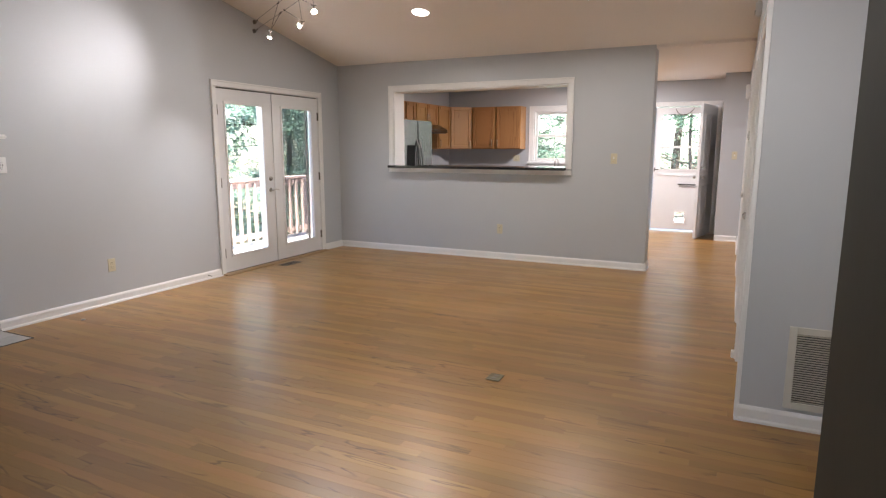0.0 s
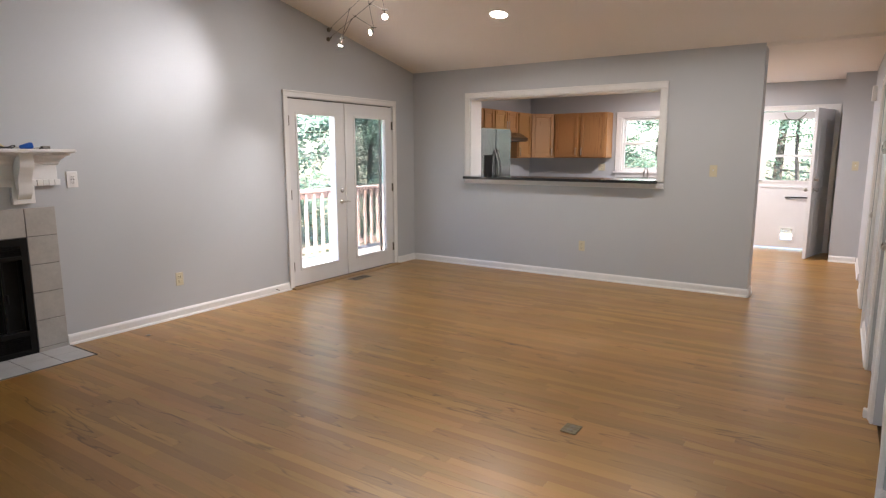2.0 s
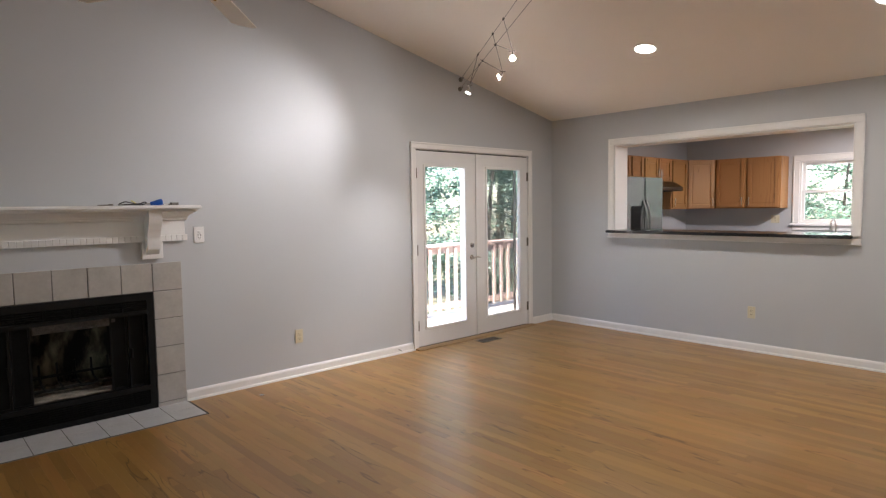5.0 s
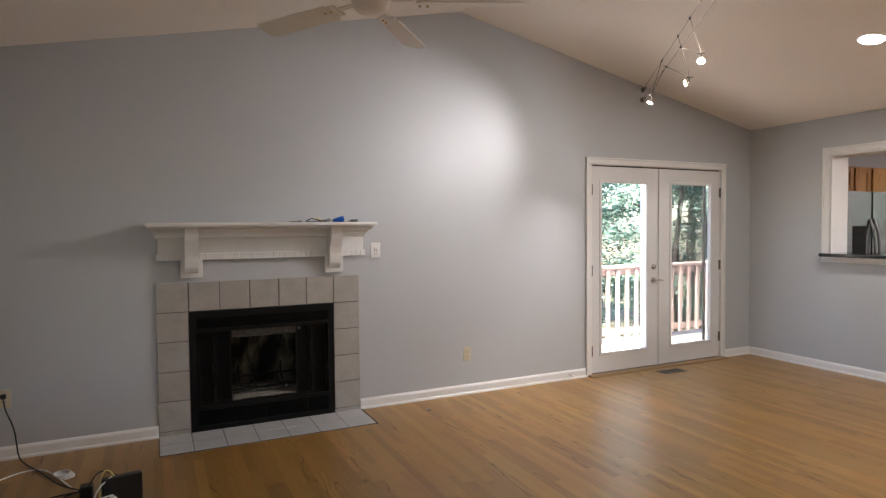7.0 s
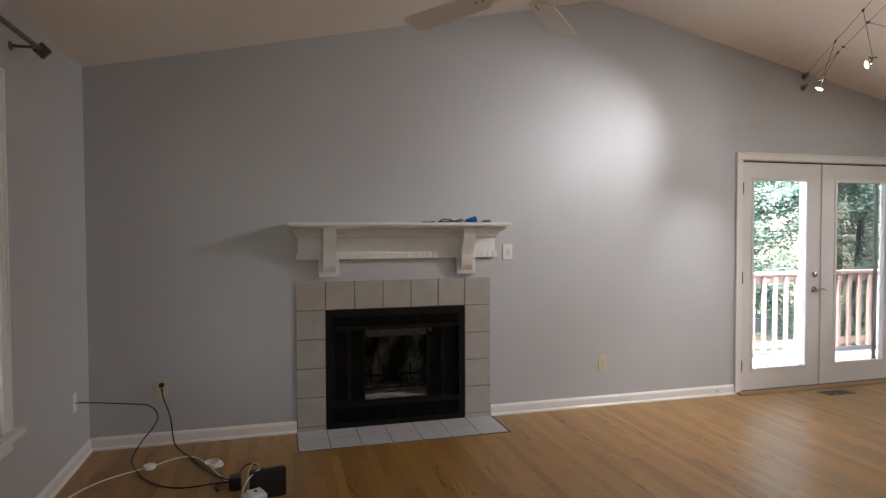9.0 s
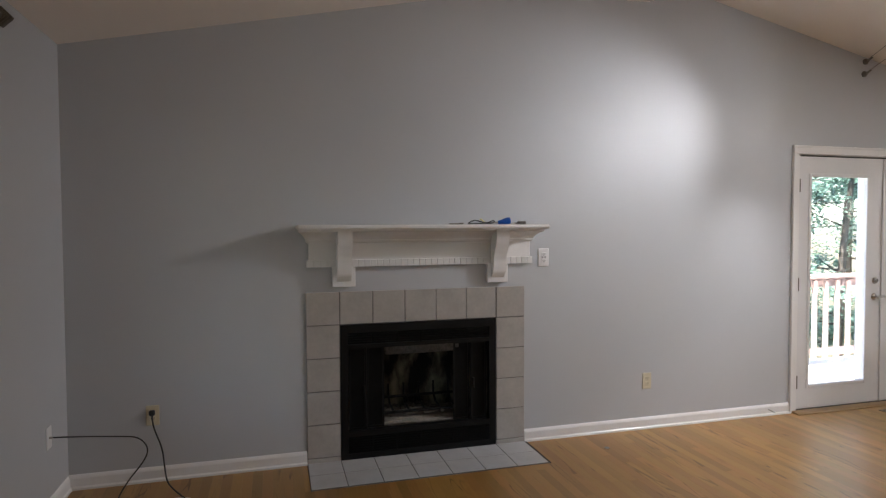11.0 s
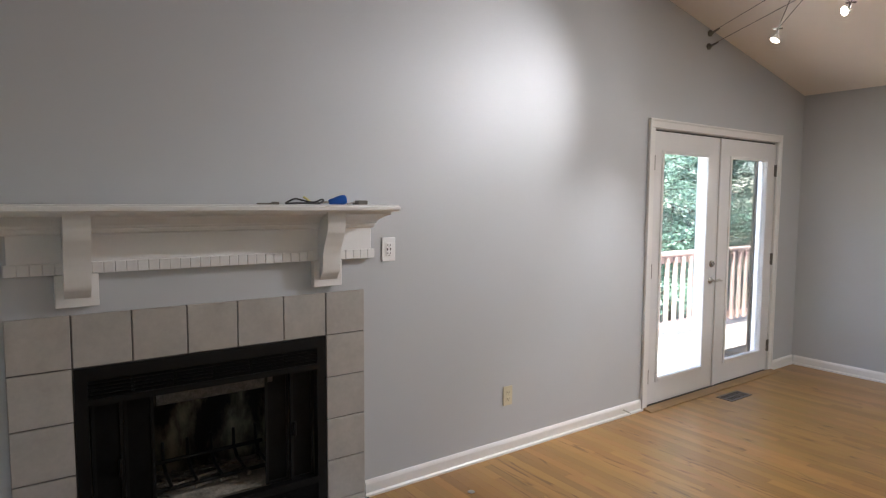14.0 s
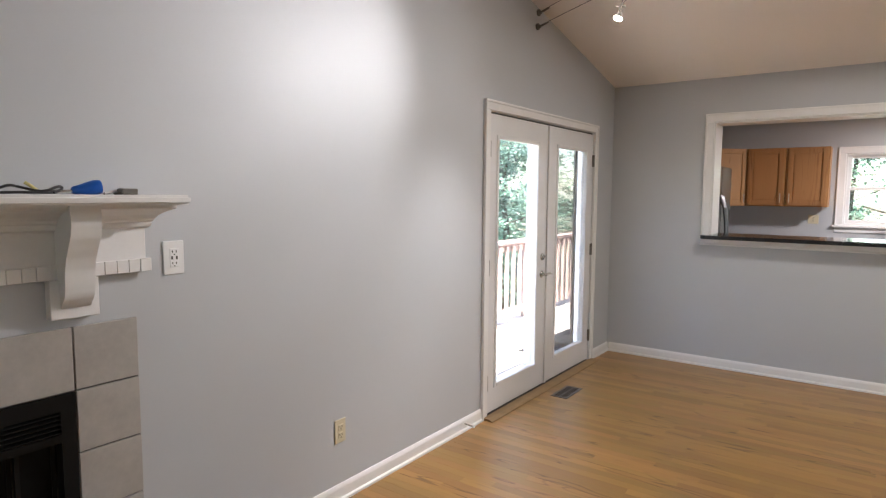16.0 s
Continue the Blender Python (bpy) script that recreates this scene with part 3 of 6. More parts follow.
# ---- hall doors ----
for i, (a, b, c, d) in enumerate(CLOSETS):
    casing("trim_hall_door_%d" % (i + 1), "y", HALL_X, -1, a, b, 0, d, 0.062)
    g = tagged(thing("door_closet_%d" % (i + 1), (HALL_X + 0.05, (a + b) / 2, 0), "closed white painted closet door" if i else "white painted bifold closet door standing slightly ajar", "door"), kind="structure")
    if i == 0:
        m1 = (a + b) / 2
        for (p, q) in (((HALL_X + 0.055, a + 0.01), (HALL_X + 0.03, m1)), ((HALL_X + 0.03, m1 + 0.004), (HALL_X + 0.055, b - 0.01))):
            bm = bmesh.new()
            dv = Vector((q[0] - p[0], q[1] - p[1], 0))
            L = dv.length
            box(bm, 0, L, -0.016, 0.016, 0.02, 2.03, bevel=0.003)
            for z0, z1 in ((0.15, 0.95), (1.08, 1.90)):
                box(bm, 0.07, L - 0.07, -0.021, 0.021, z0, z1, bevel=0.006)
            ang = math.atan2(dv.y, dv.x)
            bmesh.ops.transform(bm, matrix=Matrix.Translation((p[0], p[1], 0)) @ Matrix.Rotation(ang, 4, "Z"), verts=bm.verts)
            part("door_panel", bm, DOOR_WHITE, g)
        kb = lathe(bmesh.new(), [(0.006, 0), (0.006, 0.012), (0.016, 0.018), (0.018, 0.028), (0.010, 0.036)], (HALL_X + 0.012, m1 - 0.10, 0.96), Vector((-1, -0.25, 0)).to_track_quat("Z", "Y"))
        part("knob", kb, TRIM, g, "white round knob", smooth=True)
    else:
        bm = boxes((HALL_X + 0.02, HALL_X + 0.055, a + 0.004, b - 0.004, 0.012, d - 0.004))
        for z0, z1 in ((0.15, 0.95), (1.08, 1.90)):
            box(bm, HALL_X + 0.012, HALL_X + 0.03, a + 0.1, b - 0.1, z0, z1, bevel=0.006)
        part("door_panel", bm, DOOR_WHITE, g)
        kb = lathe(bmesh.new(), [(0.02, 0), (0.02, 0.006), (0.009, 0.012), (0.009, 0.03), (0.024, 0.04), (0.026, 0.052), (0.012, 0.062)], (HALL_X + 0.02, a + 0.07, 0.95), Vector((-1, 0, 0)).to_track_quat("Z", "Y"))
        part("knob", kb, NICKEL, g, "satin nickel door knob", smooth=True)

# ---- entry door, open beside the camera ----
ed = tagged(thing("door_entry", (0.165, 0.0, 0), "dark green entry door standing wide open", "door"), kind="structure")
slab = part("door_slab", boxes((0.142, 0.186, FRONT + 0.03, 0.87, 0.012, 2.04), bevel=0.002), DARK_DOOR, ed)
for z in (0.96,):
    bm = lathe(bmesh.new(), [(0.032, 0), (0.032, 0.008), (0.012, 0.014), (0.012, 0.03), (0.024, 0.036), (0.027, 0.05), (0.016, 0.06)], (0.142, 0.80, z), Vector((-1, 0, 0)).to_track_quat("Z", "Y"))
    part("knob", bm, BRONZE, ed, "dull metal door knob", smooth=True)
casing("trim_entry_door", "x", FRONT, 1, DOOR[0], DOOR[1], 0, DOOR[3], 0.07)
setting("porch_floor", boxes((-2.2, 1.6, FRONT - 2.4, FRONT - 0.151, -0.14, -0.03)), plain("porch_concrete", (0.38, 0.37, 0.35), 0.9, vary=0.15), "grey concrete porch slab", "porch")

# ---- front window ----
fw = tagged(thing("window_front", ((WIN[0] + WIN[1]) / 2, FRONT, WIN[2]), "white double-hung window with a rolled-up shade", "window"), kind="structure")


def sash_window(parent, axis, face, sign, o, meet, mull=0.045):
    """Double-hung window filling opening o = (u0, u1, z0, z1); sign points into the room."""
    def B(a, b, d0, d1, z0, z1):
        lo, hi = sorted((face + sign * d0, face + sign * d1))
        return (a, b, lo, hi, z0, z1)
    u0, u1, z0, z1 = o
    part("window_frame", boxes(B(u0, u0 + 0.02, -0.14, -0.001, z0, z1), B(u1 - 0.02, u1, -0.14, -0.001, z0, z1), B(u0 + 0.02, u1 - 0.02, -0.14, -0.001, z1 - 0.02, z1), B(u0 + 0.02, u1 - 0.02, -0.14, -0.001, z0, z0 + 0.02)), TRIM, parent)
    for d, a, b in ((-0.10, meet - 0.02, z1 - 0.02), (-0.06, z0 + 0.02, meet + 0.02)):
        s = boxes(B(u0 + 0.02, u0 + 0.02 + mull, d, d + 0.035, a, b), B(u1 - 0.02 - mull, u1 - 0.02, d, d + 0.035, a, b),
                  B(u0 + 0.02 + mull, u1 - 0.02 - mull, d, d + 0.035, a, a + mull), B(u0 + 0.02 + mull, u1 - 0.02 - mull, d, d + 0.035, b - mull, b), bevel=0.003)
        sash = part("sash", s, TRIM, parent)
        p = part("pane", boxes(B(u0 + 0.02 + mull, u1 - 0.02 - mull, d + 0.016, d + 0.019, a + mull, b - mull)), CLEAR, sash, "clear glass pane")
        p.visible_shadow = False


sash_window(fw, "x", FRONT, 1, WIN, 1.34)
casing("c", "x", FRONT, 1, WIN[0], WIN[1], WIN[2], WIN[3], 0.085, parent=fw)
part("window_sill", boxes((WIN[0] - 0.13, WIN[1] + 0.13, FRONT + 0.0005, FRONT + 0.06, WIN[2] - 0.032, WIN[2] - 0.002), (WIN[0] - 0.09, WIN[1] + 0.09, FRONT + 0.0005, FRONT + 0.018, WIN[2] - 0.10, WIN[2] - 0.033), bevel=0.004), TRIM, fw)
bm = tube(bmesh.new(), (WIN[0] + 0.01, FRONT - 0.03, WIN[3] - 0.035), (WIN[1] - 0.01, FRONT - 0.03, WIN[3] - 0.035), 0.024, n=16)
part("roller_shade", bm, FAN_WHITE, fw, "rolled-up white shade", smooth=True)
rope("chain", [(WIN[0] - 0.012, FRONT + 0.024, WIN[3] - 0.06), (WIN[0] - 0.014, FRONT + 0.026, 1.2), (WIN[0] - 0.016, FRONT + 0.026, 0.85), (WIN[0] - 0.03, FRONT + 0.026, 0.82), (WIN[0] - 0.044, FRONT + 0.026, 0.85), (WIN[0] - 0.04, FRONT + 0.026, 1.2), (WIN[0] - 0.034, FRONT + 0.024, WIN[3] - 0.06)], 0.0022, WHITE_P, fw, "white bead chain")

cr = thing("curtain_rod", (-3.86, FRONT, 2.33), "bare brushed nickel curtain rod with square finials above the window", "curtain rod")
part("rod", tube(bmesh.new(), (-4.00, 0.05, 2.335), (-2.35, 0.05, 2.335), 0.0125), BRONZE, cr, smooth=True)
for sx, x in ((-1, -4.005), (1, -2.345)):
    bm = boxes((-0.012, 0.012, -0.03, 0.03, -0.03, 0.03), (-0.022, 0.022, -0.022, 0.022, -0.022, 0.022), (0.012, 0.03, -0.016, 0.016, -0.016, 0.016), bevel=0.003)
    bmesh.ops.transform(bm, matrix=Matrix.Translation((x + sx * 0.02, 0.05, 2.335)) @ Matrix.Rotation(radians(45), 4, "X"), verts=bm.verts)
    part("finial", bm, BRONZE, cr)
    bm = lathe(bmesh.new(), [(0.022, 0), (0.022, 0.005), (0.007, 0.012), (0.007, 0.095)], (x + (0.1 if sx < 0 else -0.1), FRONT, 2.318), Vector((0, 1, 0)).to_track_quat("Z", "Y"))
    part("bracket", bm, BRONZE, cr, smooth=True)

# ---- back door ----
bd = tagged(thing("door_back", (-0.74, BACK, 0), "white half-glass back door with a small pet flap, behind an open white inner door", "door"), kind="structure")
casing("c", "x", BACK, -1, BDOOR[0], BDOOR[1], 0, BDOOR[3], 0.07, parent=bd)
ys0, ys1 = BACK + 0.03, BACK + 0.065
PX0, PX1, PZ0, PZ1 = -1.105, -0.42, 1.03, 1.945
pet = (-0.83, -0.66, 0.14, 0.33)
st = part("storm_door", wall_mesh("x", ys0, ys1, BDOOR[0] + 0.01, BDOOR[1] - 0.01, 0.03, 2.045, [(PX0, PX1, PZ0, PZ1), pet]), DOOR_WHITE, bd, "white half-glass door with two panes")
part("glass_stop", boxes((PX0 - 0.02, PX0 + 0.012, ys0 - 0.01, ys0 - 0.001, PZ0 - 0.02, PZ1 + 0.02), (PX1 - 0.012, PX1 + 0.02, ys0 - 0.01, ys0 - 0.001, PZ0 - 0.02, PZ1 + 0.02), (PX0 + 0.012, PX1 - 0.012, ys0 - 0.01, ys0 - 0.001, PZ1 - 0.012, PZ1 + 0.02),
     (PX0 + 0.012, PX1 - 0.012, ys0 - 0.01, ys0 - 0.001, PZ0 - 0.02, PZ0 + 0.012), (PX0 + 0.012, PX1 - 0.012, ys0 - 0.008, ys0 + 0.012, 1.385, 1.42), (PX0 - 0.04, PX1 + 0.04, ys0 - 0.014, ys0 - 0.001, 0.93, 0.95)), DOOR_WHITE, st)
for z0, z1 in ((PZ0, 1.39), (1.415, PZ1)):
    p = part("pane", boxes((PX0, PX1, ys0 + 0.014, ys0 + 0.018, z0, z1)), CLEAR, st, "clear glass pane")
    p.visible_shadow = False
part("pet_flap", boxes((pet[0] + 0.012, pet[1] - 0.012, ys0 + 0.01, ys0 + 0.014, pet[2] + 0.012, pet[3] - 0.012)), mesh_screen("flap_plastic", (0.85, 0.87, 0.9), 0.9), st, "translucent pet flap")
part("flap_rim", boxes((pet[0] - 0.015, pet[0] + 0.01, ys0 - 0.012, ys0 - 0.001, pet[2] - 0.015, pet[3] + 0.015), (pet[1] - 0.01, pet[1] + 0.015, ys0 - 0.012, ys0 - 0.001, pet[2] - 0.015, pet[3] + 0.015),
     (pet[0] + 0.01, pet[1] - 0.01, ys0 - 0.012, ys0 - 0.001, pet[3] - 0.01, pet[3] + 0.015), (pet[0] + 0.01, pet[1] - 0.01, ys0 - 0.012, ys0 - 0.001, pet[2] - 0.015, pet[2] + 0.01), bevel=0.003), WHITE_P, st, "white plastic rim")
part("closer", tube(boxes((-0.80, -0.72, ys0 - 0.03, ys0 - 0.001, 0.783, 0.80)), (-0.76, ys0 - 0.03, 0.791), (-0.45, ys0 - 0.045, 0.791), 0.011), BLACK_P, st, "black door closer", smooth=True)
part("latch", tube(boxes((-1.19, -1.175, ys0 - 0.02, ys0 - 0.001, 1.0, 1.06)), (-1.182, ys0 - 0.03, 1.03), (-1.12, ys0 - 0.03, 1.028), 0.006), BLACK_P, st, "black latch", smooth=True)
rope("cord", [(-0.90, ys0 - 0.012, 2.02), (-0.87, ys0 - 0.014, 1.95), (-0.80, ys0 - 0.02, 1.925), (-0.72, ys0 - 0.02, 1.925), (-0.66, ys0 - 0.014, 1.97), (-0.62, ys0 - 0.012, 2.02)], 0.006, BRONZE, st, "drooping cord")
# inner door, swung into the hall
p, q = Vector((-0.285, BACK - 0.03, 0)), Vector((-0.46, 10.14, 0))
L, ang = (q - p).length, math.atan2(q.y - p.y, q.x - p.x)
M = Matrix.Translation(p) @ Matrix.Rotation(ang, 4, "Z")
bm = boxes((0.0, L, -0.021, 0.021, 0.012, 2.045), bevel=0.002)
for z0, z1 in ((0.14, 0.82), (0.98, 1.90)):
    box(bm, 0.12, L / 2 - 0.03, -0.026, 0.026, z0, z1, bevel=0.006)
    box(bm, L / 2 + 0.03, L - 0.12, -0.026, 0.026, z0, z1, bevel=0.006)
bmesh.ops.transform(bm, matrix=M, verts=bm.verts)
inner = part("inner_door", bm, DOOR_WHITE, bd, "white inner door swung open")
for z, r in ((0.95, 0.026), (1.09, 0.02)):
    bm = bmesh.new()
    for s in (-1, 1):
        lathe(bm, [(r + 0.004, 0), (r + 0.004, 0.006), (0.011, 0.012), (0.011, 0.03), (r, 0.04), (r + 0.002, 0.055), (r * 0.6, 0.064)], (L - 0.065, s * 0.021, z), Vector((0, s, 0)).to_track_quat("Z", "Y"))
    bmesh.ops.transform(bm, matrix=M, verts=bm.verts)
    part("knob", bm, NICKEL, inner, "satin nickel knob", smooth=True)

# ---- kitchen window ----
kw = tagged(thing("window_kitchen", (-2.83, BACK, 1.14), "white double-hung kitchen window over the sink", "window"), kind="structure")
sash_window(kw, "x", BACK, -1, KWIN, 1.60, 0.04)
casing("c", "x", BACK, -1, KWIN[0], KWIN[1], KWIN[2], KWIN[3], 0.085, parent=kw)
part("window_sill", boxes((KWIN[0] - 0.11, KWIN[1] + 0.11, BACK - 0.05, BACK - 0.0005, 1.105, 1.138), (KWIN[0] - 0.085, KWIN[1] + 0.085, BACK - 0.016, BACK - 0.0005, 1.04, 1.104), bevel=0.004), TRIM, kw)

# ---- kitchen ----
def shaker_door(parent, axis, face, sign, u0, u1, z0, z1, handle_u, handle_z):
    """Oak door: two stiles, two rails and a recessed panel, with a bar handle."""
    def B(a, b, d0, d1, c, d):
        lo, hi = sorted((face + sign * d0, face + sign * d1))
        return (a, b, lo, hi, c, d) if axis == "x" else (lo, hi, a, b, c, d)
    w = 0.055
    bm = boxes(B(u0, u0 + w, 0.002, 0.022, z0, z1), B(u1 - w, u1, 0.002, 0.022, z0, z1), B(u0 + w, u1 - w, 0.002, 0.022, z0, z0 + w), B(u0 + w, u1 - w, 0.002, 0.022, z1 - w, z1), bevel=0.005, seg=2)
    box(bm, *B(u0 + w, u1 - w, 0.002, 0.007, z0 + w, z1 - w))
    box(bm, *B(u0 + w + 0.012, u1 - w - 0.012, 0.0075, 0.013, z0 + w + 0.012, z1 - w - 0.012), bevel=0.005)
    d = part("door", bm, OAK_CAB, parent)
    bm = bmesh.new()
    P = (lambda u, o, z: (u, face + sign * o, z)) if axis == "x" else (lambda u, o, z: (face + sign * o, u, z))
    tube(bm, P(handle_u, 0.045, handle_z - 0.06), P(handle_u, 0.045, handle_z + 0.06), 0.006, n=8)
    for s in (-0.045, 0.045):
        tube(bm, P(handle_u, 0.02, handle_z + s), P(handle_u, 0.045, handle_z + s), 0.004, n=8)
    part("handle", bm, NICKEL, d, "brushed nickel bar handle", smooth=True)


def wall_cabinet(axis, u0, u1, z0, z1, back, depth, sign, doors, label):
    at = ((u0 + u1) / 2, back, z0) if axis == "x" else (back, (u0 + u1) / 2, z0)
    g = thing("wall_cabinet", at, label, "cabinet", "oak wall cabinets")
    lo, hi = sorted((back, back + sign * (depth - 0.021)))
    b = (u0, u1, lo, hi, z0, z1) if axis == "x" else (lo, hi, u0, u1, z0, z1)
    part("body", boxes(b, bevel=0.002), OAK_CAB, g)
    n = len(doors)
    for i, side in enumerate(doors):
        a = u0 + 0.012 + i * (u1 - u0 - 0.024) / n
        c = u0 + 0.012 + (i + 1) * (u1 - u0 - 0.024) / n
        hu = a + 0.038 if side == "l" else c - 0.038
        shaker_door(g, axis, back + sign * (depth - 0.0205), sign, a + 0.011, c - 0.011, z0 + 0.018, z1 - 0.018, hu, z0 + 0.11)
    return g


CT, CB = 2.12, 1.365
wall_cabinet("x", -3.93, -3.455, CB, CT, BACK - 0.001, 0.32, -1, ["l"], "oak wall cabinet with one panelled door beside the window")
wall_cabinet("x", -4.396, -3.934, CB, CT, BACK - 0.001, 0.32, -1, ["r"], "oak wall cabinet with one panelled door on the back wall")
wall_cabinet("y", 9.82, 10.326, CB, CT, WX + 0.001, 0.32, 1, ["l"], "tall oak wall cabinet beside the range hood")
wall_cabinet("y", 9.0, 9.816, 1.78, CT, WX + 0.001, 0.32, 1, ["r", "l"], "short oak wall cabinet above the range hood")
wall_cabinet("y", 8.66, 8.996, CB, CT, WX + 0.001, 0.32, 1, ["r"], "oak wall cabinet between fridge and range hood")
wall_cabinet("y", 7.72, 8.656, 1.84, CT, WX + 0.001, 0.32, 1, ["r", "l"], "short oak cabinet above the refrigerator")
# diagonal corner cabinet
cc = thing("wall_cabinet", (WX, BACK, CB), "diagonal oak corner wall cabinet with one door", "cabinet", "oak wall cabinets")
p, q = Vector((WX + 0.30, 10.33, 0)), Vector((-4.40, BACK - 0.30, 0))
bm = bmesh.new()
out = [(WX + 0.002, 10.33), (p.x, p.y), (q.x, q.y), (-4.40, BACK - 0.002), (WX + 0.002, BACK - 0.002)]
lo_v, hi_v = [bm.verts.new((x, y, CB)) for x, y in out], [bm.verts.new((x, y, CT)) for x, y in out]
for i in range(5):
    bm.faces.new((lo_v[i], lo_v[(i + 1) % 5], hi_v[(i + 1) % 5], hi_v[i]))
bm.faces.new(lo_v), bm.faces.new(hi_v)
part("body", bm, OAK_CAB, cc)
L = (q - p).length
M = Matrix.Translation(p) @ Matrix.Rotation(math.atan2(q.y - p.y, q.x - p.x), 4, "Z")
w = 0.055
bm = boxes((0.02, 0.02 + w, -0.021, -0.001, CB + 0.012, CT - 0.012), (L - 0.02 - w, L - 0.02, -0.021, -0.001, CB + 0.012, CT - 0.012), (0.02 + w, L - 0.02 - w, -0.021, -0.001, CB + 0.012, CB + 0.012 + w), (0.02 + w, L - 0.02 - w, -0.021, -0.001, CT - 0.012 - w, CT - 0.012), bevel=0.004)
box(bm, 0.02 + w, L - 0.02 - w, -0.007, -0.001, CB + 0.06, CT - 0.06)
box(bm, 0.032 + w, L - 0.032 - w, -0.013, -0.0075, CB + 0.08, CT - 0.08, bevel=0.005)
bmesh.ops.transform(bm, matrix=M, verts=bm.verts)
cd = part("door", bm, OAK_CAB, cc)
bm = tube(bmesh.new(), (L - 0.05, -0.045, CB + 0.04), (L - 0.05, -0.045, CB + 0.16), 0.006, n=8)
for z in (CB + 0.055, CB + 0.145):
    tube(bm, (L - 0.05, -0.045, z), (L - 0.05, -0.02, z), 0.004, n=8)
bmesh.ops.transform(bm, matrix=M, verts=bm.verts)
part("handle", bm, NICKEL, cd, "brushed nickel bar handle", smooth=True)

hood = thing("range_hood", (WX, 9.41, 1.64), "black and steel range hood under the oak cabinet", "range hood")
bm = bmesh.new()
extrude_profile(bm, [(WX + 0.001, 1.64), (WX + 0.50, 1.64), (WX + 0.50, 1.69), (WX + 0.36, 1.775), (WX + 0.001, 1.775)], "y", 9.01, 9.806)
part("canopy", bm, STEEL, hood)
part("underside", boxes((WX + 0.02, WX + 0.48, 9.03, 9.79, 1.632, 1.639)), BLACK, hood, "black filter underside")

fr = thing("refrigerator", (WX + 0.4, 8.17, 0), "stainless steel side-by-side refrigerator with an ice dispenser", "refrigerator")
part("body", boxes((WX + 0.03, WX + 0.72, 7.72, 8.62, 0.03, 1.795), bevel=0.006), plain("fridge_side_grey", (0.20, 0.20, 0.205), 0.45), fr)
for a, c, hy in ((7.722, 8.150, 8.115), (8.158, 8.618, 8.193)):
    dd = part("door", boxes((WX + 0.725, WX + 0.80, a, c, 0.08, 1.79), bevel=0.012, seg=2), STEEL, fr, smooth=True)
    bm = bmesh.new()
    prev = None
    for i in range(9):
        s = i / 8
        pnt = (WX + 0.80 + 0.06 * math.sin(math.pi * s) ** 0.6 + 0.004, hy, 0.55 + 0.95 * s)
        if prev:
            tube(bm, prev, pnt, 0.013, n=8)
        prev = pnt
    part("handle", bm, STEEL, dd, "curved steel handle", smooth=True)
part("dispenser", boxes((WX + 0.795, WX + 0.804, 7.82, 8.05, 1.06, 1.43), (WX + 0.80, WX + 0.81, 7.83, 8.04, 1.33, 1.42), bevel=0.003), plain("dispenser_black", (0.006, 0.006, 0.006), 0.6, spec=0.1), fr, "black ice and water dispenser")

rg = thing("kitchen_range", (WX + 0.33, 9.41, 0), "black kitchen range beneath the hood", "range")
part("body", boxes((WX + 0.01, WX + 0.64, 9.02, 9.80, 0.02, 0.91), bevel=0.006), BLACK, rg)
part("control_panel", boxes((WX + 0.005, WX + 0.07, 9.02, 9.80, 0.91, 1.10), bevel=0.006), BLACK, rg)
for a, b, c, d, e in (("x", -4.36, -2.0, BACK - 0.001, -1), ("y", 9.81, 10.945, WX + 0.001, 1), ("y", 8.66, 9.01, WX + 0.001, 1)):
    g = thing("base_cabinet", ((b + c) / 2, d, 0) if a == "x" else (d, (b + c) / 2, 0), "oak base cabinet under the kitchen worktop", "cabinet", "oak base cabinets")
    lo, hi = sorted((d, d + e * 0.58))
    part("body", boxes((b, c, lo, hi, 0.1, 0.87) if a == "x" else (lo, hi, b, c, 0.1, 0.87)), OAK_CAB, g)
    part("plinth", boxes((b, c, lo + 0.06, hi - 0.0, 0.0, 0.1) if a == "x" else (lo, hi - 0.06, b, c, 0.0, 0.1)), BLACK, g)
for b in ((-4.37, -2.0, BACK - 0.62, BACK - 0.002, 0.872, 0.91), (WX + 0.002, WX + 0.62, 9.812, BACK - 0.002, 0.872, 0.91), (WX + 0.002, WX + 0.62, 8.66, 9.008, 0.872, 0.91)):
    tagged(finish("worktop", boxes(b, bevel=0.004), GRANITE), "black granite kitchen worktop over oak base cabinets", "worktop", "kitchen worktops")
fc = thing("faucet", (-2.80, BACK - 0.12, 0.91), "chrome gooseneck kitchen faucet by the window", "faucet")
bm = tube(bmesh.new(), (-2.80, BACK - 0.12, 0.91), (-2.80, BACK - 0.12, 1.12), 0.014)
prev = None
for i in range(11):
    a = math.pi * i / 10
    pnt = (-2.80 - 0.02 * i / 10, BACK - 0.12 - 0.08 * (1 - math.cos(a)), 1.12 + 0.09 * math.sin(a))
    if prev:
        tube(bm, prev, pnt, 0.011, n=8)
    prev = pnt
tube(bm, prev, (prev[0], prev[1], 1.06), 0.013)
part("spout", bm, NICKEL, fc, smooth=True)
part("base", lathe(bmesh.new(), [(0.03, 0), (0.03, 0.008), (0.018, 0.02)], (-2.80, BACK - 0.12, 0.91)), NICKEL, fc, smooth=True)

